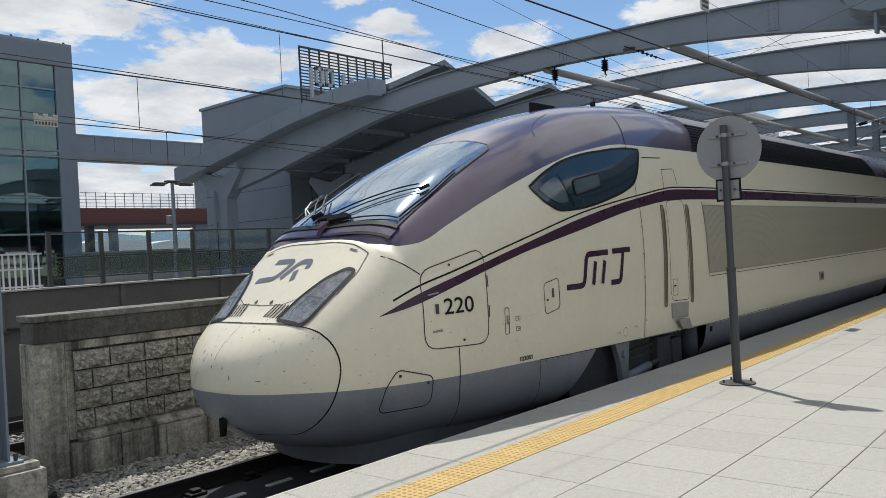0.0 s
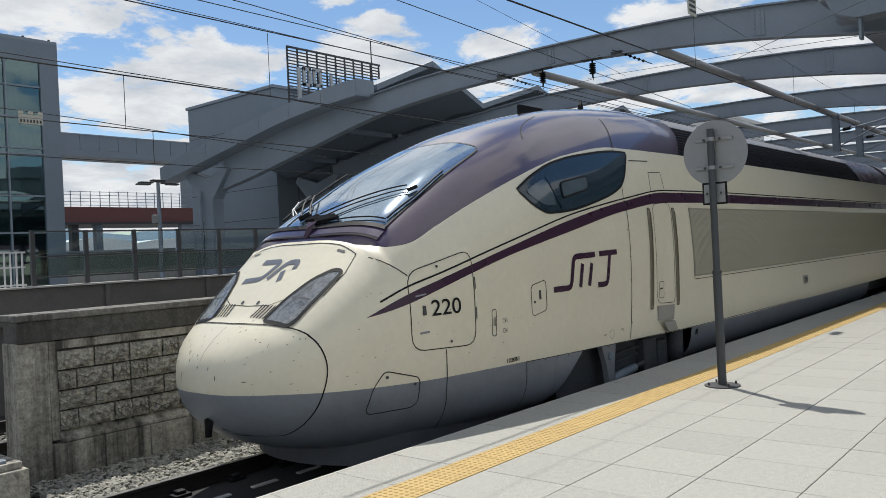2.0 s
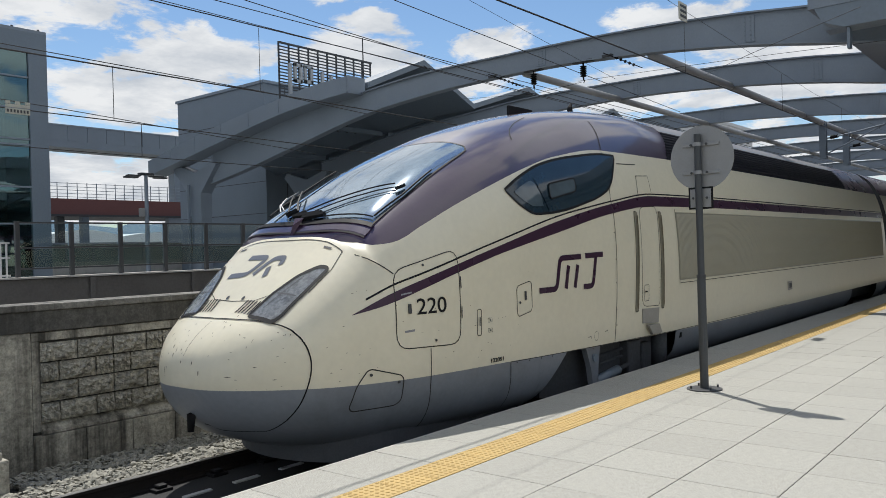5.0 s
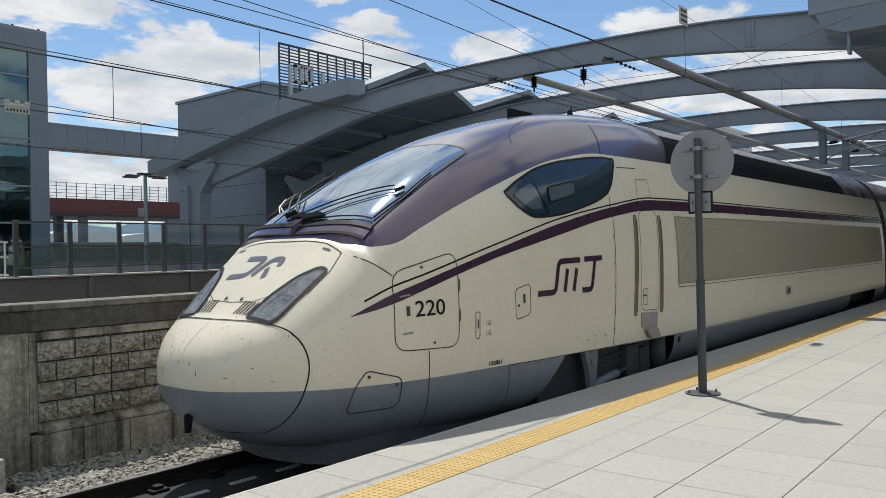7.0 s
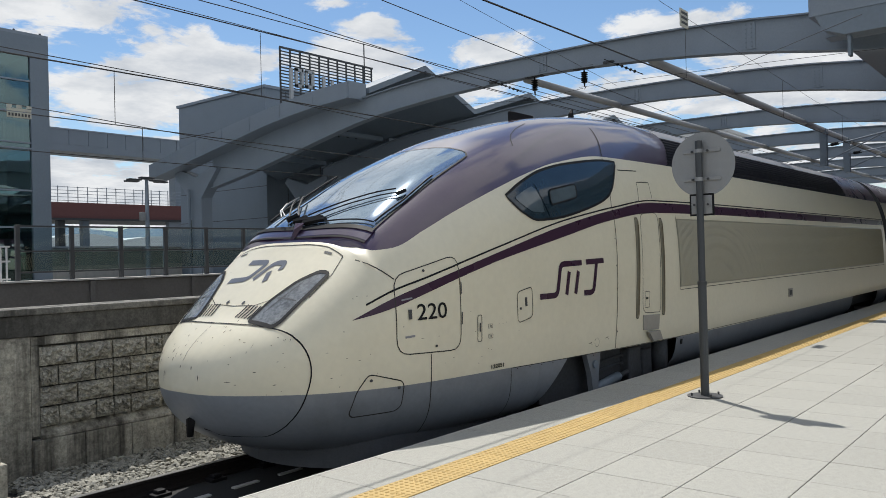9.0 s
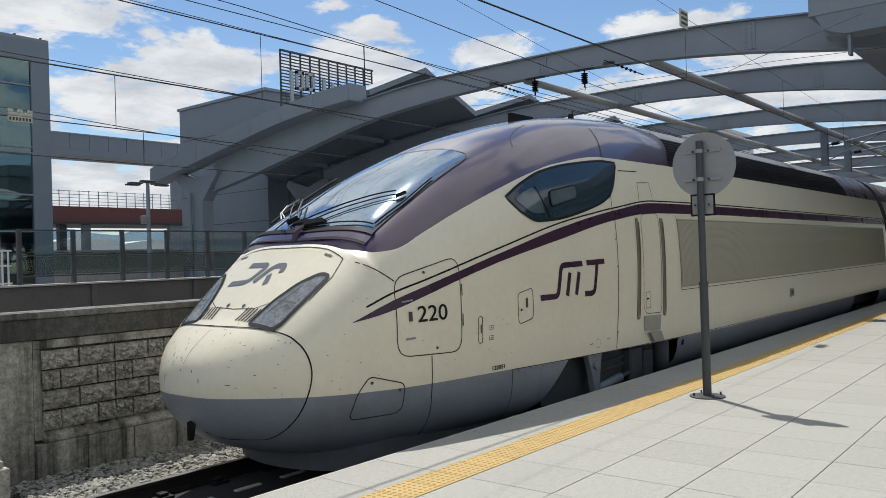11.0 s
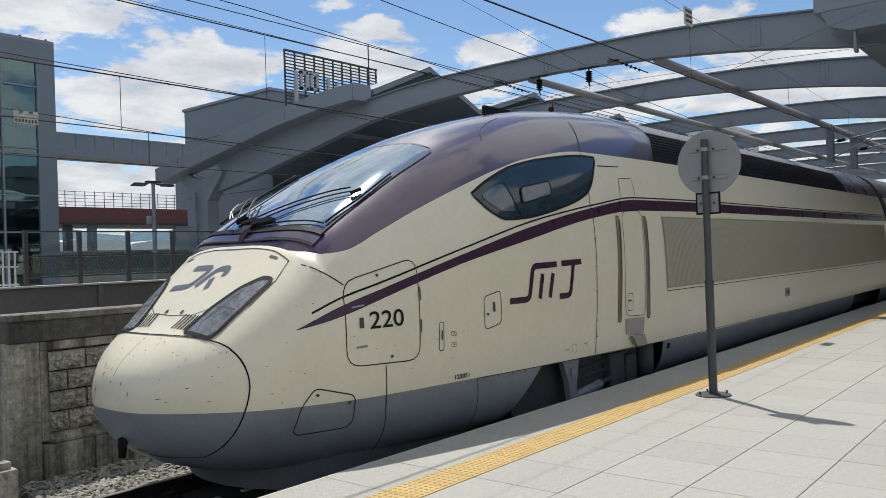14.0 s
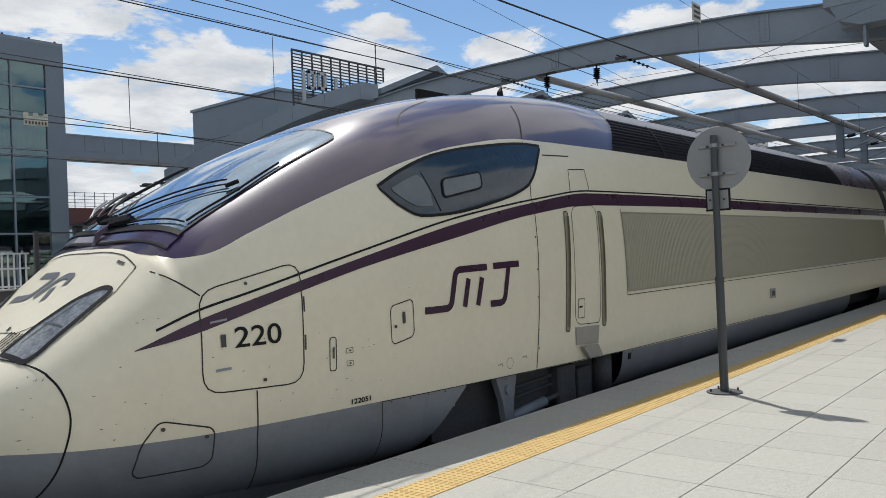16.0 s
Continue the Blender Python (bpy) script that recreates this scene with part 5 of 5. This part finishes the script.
part("plate", box(-0.15, 0.17, -0.01, 0.01, -0.09, -0.01, 0.004), M_TAG, tag2)
part("upper_plate", box(-0.15, 0.17, -0.01, 0.01, 0.0, 0.04, 0.004), M_TAG, tag2)
for k in range(7):
    part("text_bar", box(-0.135 + 0.043 * k, -0.112 + 0.043 * k, -0.015, -0.011, -0.07, -0.03), M_DARK, tag2)
for k in range(3):
    part("lug", box(-0.15 + 0.13 * k, -0.09 + 0.13 * k, -0.012, 0.012, 0.045, 0.085), M_TAG, tag2)

# ---- far platform: canopy ----
CX = 15.2


def can_top(y):
    return curve_value(y, (17.6, 19.2, 21.2, 24.0, 27.3, 31), (7.9, 7.85, 7.65, 7.29, 6.78, 6.1))


def can_low(y):
    return curve_value(y, (17.6, 19.2, 21.25, 25.64, 31), (7.33, 7.25, 7.05, 6.34, 5.42))


canopy = thing("canopy", CX, 24, 0.6, "grey metal canopy with folded roof over the far platform", "canopy")
ys = np.linspace(17.6, 31, 30)
B0 = 0.6
for i in range(7):
    seg = np.linspace(17.6 + 13.4 * i / 7 + 0.008, 17.6 + 13.4 * (i + 1) / 7 - 0.008, 6)
    part("fascia_panel", prism([(y - 24, can_low(y) - B0) for y in seg] + [(y - 24, can_top(y) - B0) for y in seg[::-1]], "x", 0, 0.12), M_GREY, canopy)
part("fascia_lip", prism([(y - 24, can_low(y) - B0 - 0.03) for y in ys] + [(y - 24, can_low(y) - B0 + 0.03) for y in ys[::-1]], "x", -0.03, 0.85), M_GREY, canopy)
part("end_fascia", box(-0.004, 0.86, -6.46, -6.41, 7.30 - B0, 7.92 - B0), M_GREY, canopy)
part("soffit", prism([(y - 24, can_low(y) - B0 + 0.04) for y in ys] + [(y - 24, can_low(y) - B0 + 0.08) for y in ys[::-1]], "x", 0.125, 0.74), M_GREYD, canopy)
for i in range(5):
    seg = np.linspace(18.6 + 2.5 * i, 20.3 + 2.5 * i, 6)
    part("soffit_slot", prism([(y - 24, can_low(y) - B0 + 0.025) for y in seg] + [(y - 24, can_low(y) - B0 + 0.038) for y in seg[::-1]], "x", 0.30, 0.52), M_DARK, canopy)
part("front_deck", prism([(y - 24, can_top(y) - B0 - 0.06) for y in ys] + [(y - 24, can_top(y) - B0 - 0.01) for y in ys[::-1]], "x", 0.02, 0.85), M_GREYD, canopy)
for k in range(6):
    x0, x1 = ARCH_X[k] + 0.30 - CX, ARCH_X[k + 1] + 0.30 - CX
    xm = (x0 + x1) / 2
    for a, za, b, zb, nm in ((x0, 0.0, xm, 1.35, "roof_fold"), (xm, 1.35, x1, 0.0, "roof_fold")):
        bm = bmesh.new()
        prev = None
        for y in ys:
            base = can_top(y) - B0 - 0.05
            ring = [bm.verts.new((x, y - 24, base + z + o)) for x, z, o in ((a, za, 0), (b, zb, 0), (b, zb, -0.22), (a, za, -0.22))]
            if prev:
                for q in range(4):
                    bm.faces.new((prev[q], prev[(q + 1) % 4], ring[(q + 1) % 4], ring[q]))
            else:
                bm.faces.new(ring)
            prev = ring
        bm.faces.new(prev)
        part(nm, bm, M_GREYD, canopy)
    part("purlin", box(x0 + 0.2, x1 - 0.2, -1.1, -0.9, can_low(23) - B0 + 0.25, can_low(23) - B0 + 0.45), M_GREYD, canopy)
    part("purlin", box(x0 + 0.2, x1 - 0.2, 2.9, 3.1, can_low(27) - B0 + 0.15, can_low(27) - B0 + 0.35), M_GREYD, canopy)
for k in range(4):
    cl = thing("canopy_column", ARCH_X[k], 28.0, 0.6, "grey steel canopy column with raking brackets", "column", "canopy columns")
    part("shaft", prism([(-0.34, 0), (0.34, 0), (0.40, 3.6), (1.7, 4.95), (1.5, 5.2), (0, 4.75), (-1.3, 5.1), (-1.6, 5.0), (-0.40, 3.8)], "x", -0.28, 0.28), M_GREY, cl)
    part("base_plate", box(-0.5, 0.5, -0.55, 0.55, 0, 0.04), M_GREYD, cl)
    part("downpipe", tube([(-0.45, 0.3, 0), (-0.45, 0.3, 4.2)], 0.07, 8), M_GREYD, cl)
hall = thing("station_hall", 22, 31, 0.6, "tall grey clad station hall behind the canopy", "building")
part("wall", box(0, 26, 0.0, 8.2, 0, 10.15), M_GREYD, hall)
for k in range(5):
    part("cladding_joint", box(-0.012, -0.002, 0, 8.2, 1.7 * k + 1.5, 1.7 * k + 1.53), M_DARK, hall)
part("coping", box(-0.1, 26, -0.1, 8.3, 10.15, 10.30), M_GREY, hall)
part("service_window", box(4.6, 6.0, -0.06, -0.002, 2.9, 3.9), M_WHITE, hall)
part("side_window", box(-0.03, -0.001, 5.2, 7.4, 1.2, 3.4), M_FACADE_DARK, hall)
for k in range(4):
    part("wall_joint", box(1.4 + 2.4 * k, 1.44 + 2.4 * k, -0.014, -0.002, 0, 10.1), M_DARK, hall)

# roof sign frame
rs = thing("roof_sign", 17.4, 24.0, 7.2, "dark slatted roof sign frame with pale raised shapes", "roof sign")
for k in range(17):
    z = 1.25 + 0.14 * k
    part("slat", box(0, 5.6, -0.03, 0.0, z, z + 0.05), M_DARK, rs)
for k in range(11):
    x = 0.56 * k
    part("post", box(x - 0.03, x + 0.03, 0.0, 0.06, 0.0, 3.55), M_DARK, rs)
part("frame", box(-0.05, 5.65, -0.04, 0.02, 3.50, 3.58), M_DARK, rs)
M_LET = mat("pale_sign_shapes", (0.42, 0.43, 0.44), 0.5)
for x, w, z, h in ((0.42, 0.16, 1.1, 1.6), (0.72, 0.45, 1.9, 0.14), (0.72, 0.14, 1.9, 0.85), (1.05, 0.14, 1.9, 0.85), (0.72, 0.45, 2.6, 0.14), (1.30, 0.5, 1.95, 0.14), (1.30, 0.14, 1.95, 0.75), (1.66, 0.14, 1.95, 0.75), (1.30, 0.5, 2.62, 0.14), (2.30, 0.16, 1.3, 1.3), (2.50, 0.3, 1.95, 0.14), (2.84, 0.14, 1.4, 1.1), (3.02, 0.35, 1.6, 0.16), (3.85, 0.14, 1.6, 0.8), (4.0, 0.4, 2.2, 0.14), (4.45, 0.14, 1.6, 0.8), (4.9, 0.3, 1.6, 0.2), (0.62, 0.5, 1.2, 0.12)):
    part("raised_shape", box(x, x + w, -0.14, -0.032, z, z + h, 0.01), M_LET, rs)
part("lightning_rod", tube([(5.2, 0.1, 0.6), (5.2, 0.1, 4.7)], 0.03, 6), M_DARK, rs)

# ---- far platform edge, fence, lamp ----
parapet = tagged(finish("parapet", box(-30, 90, 11.08, 11.3, -0.9, 0.78), M_PARA), "concrete edge wall of the far platform", "parapet", kind="structure")
for k in range(-4, 12):
    x = 0.34 + 2.05 * k
    part("beam_panel", box(x + 0.02, x + 2.03, 10.95, 11.32, 0.70, 1.30, 0.01), M_PARA, parapet)
for k in range(-4, 12):
    x = 0.34 + 2.05 * k
    part("rib", box(x - 0.05, x + 0.05, 10.90, 10.948, 0.68, 1.29, 0.006), M_PARA, parapet)
    part("foot_bracket", box(x - 0.12, x + 0.12, 10.86, 10.948, 0.62, 0.68, 0.01), M_DARK, parapet)
# pale strip puts the parapet's sunlit top edge into the colour
part("sunlit_top_strip", box(-30, 90, 10.9, 11.36, 1.302, 1.33), M_CONC_L, parapet)
far_platform = tagged(finish("far_platform", box(-30, 110, 11.3, 66, -0.94, 0.6), mat("forecourt_concrete", (0.20, 0.205, 0.20), 0.9, vary=0.25, scale=0.8, fine=14)), "grey concrete far platform and forecourt", "platform", kind="structure")
fence = thing("glass_fence", 1.24, 11.2, 1.33, "dark steel fence with clear glass panes on the parapet", "fence")
for k in range(14):
    x = 0.92 * k
    part("post", box(x - 0.035, x + 0.035, -0.035, 0.035, 0, 0.95, 0.004), M_DARK, fence)
    for z in (0.93, 0.50, 0.14):
        part("rail", box(x + 0.036, x + 0.884, -0.02, 0.02, z - 0.014, z + 0.014), M_DARK, fence)
    g = part("pane", box(x + 0.05, x + 0.87, -0.006, 0.006, 0.16, 0.48), M_FENCE_GLASS, fence)
    g.visible_shadow = False
    g = part("pane", box(x + 0.05, x + 0.87, -0.006, 0.006, 0.52, 0.91), M_FENCE_CLEAR, fence)
    g.visible_shadow = False
gate = thing("white_picket_gate", -3.0, 11.25, 1.33, "white painted steel picket fence on the parapet", "fence")
for k in range(44):
    part("picket", box(0.095 * k - 0.012, 0.095 * k + 0.012, -0.012, 0.012, 0, 0.60), M_WHITE, gate)
for z in (0.02, 0.32, 0.57):
    part("rail", box(-0.05, 4.15, 0.013, 0.03, z, z + 0.03), M_WHITE, gate)
lamp = thing("street_lamp", 13.34, 28.0, 0.6, "grey lamp post with four flat floodlight heads", "street lamp")
part("pole", tube([(0, 0, 0), (0, 0, 4.55)], [0.11, 0.07], 12), M_GREY, lamp)
part("head_frame", box(-0.3, 0.3, -0.15, 0.15, 4.5, 4.6, 0.02), M_DARK, lamp)
for a, b in ((-0.7, -0.25), (0.72, 0.1), (-0.45, 0.4), (0.3, -0.3)):
    part("floodlight", box(a - 0.28, a + 0.28, b - 0.15, b + 0.15, 4.40, 4.47, 0.02), M_DARK, lamp)
part("camera_box", box(-0.35, -0.15, -0.15, 0.05, 2.75, 3.1, 0.02), M_PLATE, lamp)

# ---- station wing with glazed front ----
wing = thing("station_wing", 11.6, 33, 0.6, "grey metal station wing with a dark glazed front", "building")
part("pier", box(-0.79, 0, 0, 14, 0, 11.07), M_GREYD, wing)
part("roof_band", box(-16, -0.79, 0, 14, 10.22, 11.07), M_GREYD, wing)
part("back_wall", box(-16, -0.8, 2.6, 2.9, 0, 10.2), M_CONC_L, wing)
part("floor_slab", box(-16, -0.8, 0.15, 2.59, 6.05, 6.35), M_CONC_L, wing)
part("floor_slab", box(-16, -0.8, 0.15, 2.59, 2.5, 2.8), M_CONC_L, wing)
part("roof", box(-16, 0, 0, 14, 11.07, 11.2), M_GREY, wing)
for k in range(60):
    part("inner_baluster", box(-0.95 - 0.17 * k, -0.92 - 0.17 * k, 0.5, 0.53, 6.35, 7.35), M_PLATE, wing)
part("inner_handrail", box(-12, -0.85, 0.48, 0.55, 7.35, 7.41), M_PLATE, wing)
zs = (0.0, 2.65, 4.26, 6.10, 6.35, 7.7, 9.07, 10.22)
for k in range(8):
    xr = -0.79 - 1.46 * k
    for z0, z1 in zip(zs, zs[1:]):
        part("pane", box(xr - 1.43, xr - 0.03, 0.10, 0.12, z0 + 0.03, z1 - 0.03), M_FACADE, wing)
    part("mullion", box(xr - 1.49, xr - 1.43, 0.0, 0.14, 0, 10.22), M_GREY, wing)
for z in zs[1:]:
    part("transom", box(-16, -0.79, 0.02, 0.14, z - 0.035, z + 0.035), M_GREY, wing)
for k in range(6):
    part("roof_stud", tube([(-0.3 - 1.1 * k, 0.1, 11.2), (-0.3 - 1.1 * k, 0.1, 11.28)], 0.05, 6), M_DARK, wing)

# ---- red band link building, footbridge, distance ----
red = thing("link_building", 18.2, 48, 0.6, "open link building with a red-brown fascia band and roof railing", "building")
part("fascia", box(0, 14, 0, 5, 3.97, 4.98), M_RED, red)
part("soffit_trim", box(-0.1, 11, -0.15, 5, 3.83, 3.965), M_DARK, red)
part("end_wall", box(8.4, 14, 0.05, 0.5, 0, 3.82), M_GREYP, red)
part("window", box(9.7, 12.0, 0.0, 0.045, 1.0, 2.6), M_FACADE_DARK, red)
for x in (0.9, 2.5):
    part("column", box(x - 0.22, x + 0.22, 0.3, 0.8, 0, 3.82), M_DARK if x < 2 else M_GREYD, red)
for k in range(18):
    part("railing_post", box(0.65 * k - 0.02, 0.65 * k + 0.02, 0.2, 0.24, 4.98, 6.05), M_GREY, red)
for k in range(5):
    part("railing_bar", box(0, 11.4, 0.21, 0.23, 5.1 + 0.22 * k, 5.13 + 0.22 * k), M_GREY, red)
bridge = thing("footbridge", 14, 60, 10.6, "grey panelled footbridge between the station buildings", "footbridge")
for k in range(14):
    part("side_panel", box(1.6 * k + 0.03, 1.6 * k + 1.57, 0, 0.15, 0.55, 1.72), M_GREYD, bridge)
part("girder", box(0, 22.4, 0.02, 3, 0, 0.55), M_GREYD, bridge)
for x_ in (0.6, 21.6):
    part("pier", box(x_ - 0.4, x_ + 0.4, 1.0, 2.0, -10.0, 0), M_GREYD, bridge)
part("deck_rail", box(0, 22.4, -0.05, 0.2, 1.72, 1.82), M_GREY, bridge)
M_TENT = mat("white_membrane_roof", (0.8, 0.8, 0.8), 0.6)
M_TENTWALL = mat("pale_green_grey_wall", (0.20, 0.23, 0.22), 0.8, vary=0.25, scale=0.06, fine=0.3)
for x, w, top in ((36.0, 8.6, 5.5), (44.8, 12.0, 5.95), (57.0, 11.5, 5.6), (68.7, 10, 5.4)):
    tn = thing("membrane_pavilion", x, 110, -0.95, "white curved membrane roof pavilion far off", "pavilion", "membrane pavilions")
    o = [(w * a, 6.0 + (top - 5.05) * math.sin(math.pi * a)) for a in np.linspace(0, 1, 14)]
    part("roof", prism(o + [(a, 4.9) for a in (w, 0)], "y", 0, 14), M_TENT, tn)
    for a in (0.5, w - 0.5):
        part("leg", box(a - 0.2, a + 0.2, 0.5, 0.9, 0, 4.89), M_TENT, tn)
    part("base_wall", box(0.8, w - 0.8, 1.0, 12, 0, 4.6), M_TENTWALL, tn)
apt = thing("apartment_block", 113.4, 40, -0.95, "distant white apartment block with dark windows", "building")
part("wall", box(0, 15.4, 0, 12, 0, 20.4), M_WHITE, apt)
for r in range(7):
    for c in range(5):
        part("window", box(-0.05, 0.02, 1.0 + 2.2 * c, 2.0 + 2.2 * c, 19.2 - 1.45 * r - 0.9, 19.2 - 1.45 * r), M_DARK, apt)
        part("window", box(1.2 + 2.8 * c, 2.4 + 2.8 * c, -0.05, 0.02, 19.2 - 1.45 * r - 0.9, 19.2 - 1.45 * r), M_DARK, apt)
part("parapet", box(-0.1, 15.5, -0.1, 12.1, 20.4, 20.9), M_WHITE, apt)
M_HILL = mat("blue_hazy_hills", (0.10, 0.16, 0.22), 1.0, vary=0.15, scale=0.004, fine=0.03)
bm = bmesh.new()
prev = None
for k in range(161):
    x = -1500 + 35 * k
    z = 112 + 60 * noise.noise(Vector((x * 0.0016, 1.3, 0))) + 40 * noise.noise(Vector((x * 0.006, 4.1, 0))) + 8 * noise.noise(Vector((x * 0.03, 2.1, 0)))
    ring = [bm.verts.new((x, 1900, -2)), bm.verts.new((x, 2050, max(z, 20))), bm.verts.new((x, 2300, -2))]
    if prev:
        for q in range(2):
            bm.faces.new((prev[q], prev[q + 1], ring[q + 1], ring[q]))
    prev = ring
tagged(finish("backdrop_hills", bm, M_HILL, smooth=True), "low blue hazy hills on the horizon", "hills", kind="structure")

# low glazed shelter behind the fence
sh = thing("platform_shelter", 5.0, 40.0, 0.6, "low pale shelter with grey-green window strips behind the fence", "shelter")
M_GLAZE = mat("pale_green_grey_glazing", (0.24, 0.29, 0.285), 0.35, vary=0.3, scale=0.9, fine=5)
part("wall", box(0, 21, 0, 1.89, 0, 0.9), M_CONC_L, sh)
part("roof", box(-0.2, 21.2, -0.3, 2.2, 1.85, 1.95), M_GREYP, sh)
part("rear_wall", box(0, 21, 1.9, 2.0, 0, 1.84), M_GREYP, sh)
for k in range(15):
    part("post", box(1.5 * k - 0.05, 1.5 * k + 0.05, 0, 0.1, 0.9, 1.85), M_GREYP, sh)
    part("pane", box(1.5 * k + 0.06, 1.5 * k + 1.44, 0.04, 0.06, 0.92, 1.83), M_GLAZE, sh)

# plain wall added out of view to cut the light on the train's side
tagged(finish("wall_skylight_block", box(9, 90, -14.3, -14.0, -0.94, 6.6), M_GREYD), "plain grey wall added out of view to darken the train side", "wall", kind="structure")
tagged(finish("platform_back", box(-14, 110, -14.0, -9.0, -0.94, -0.002), M_GRANITE_FAR), "pale stone paved rear of the platform", "platform", kind="structure")


# ---- what moves ----
def motions():
    pulls = ((0, 0), (10.6, 0), (11.0, -0.015), (11.5, -0.05), (12, -0.11), (12.5, -0.20), (13, -0.32), (13.5, -0.50), (14, -0.72), (14.5, -1.00), (15, -1.34), (15.5, -1.73), (16, -2.21))
    walk(train, [(t, pose(s, TRACK_Y, RAIL_Z)) for t, s in pulls])
    walk(coach, [(t, pose(s, TRACK_Y, RAIL_Z)) for t, s in pulls])
    for wh in WHEELS:
        x, y, z = wh.location
        walk(wh, [(t, pose(x, y, z, 0, math.degrees(s / 0.46), 0)) for t, s in pulls])


motions()
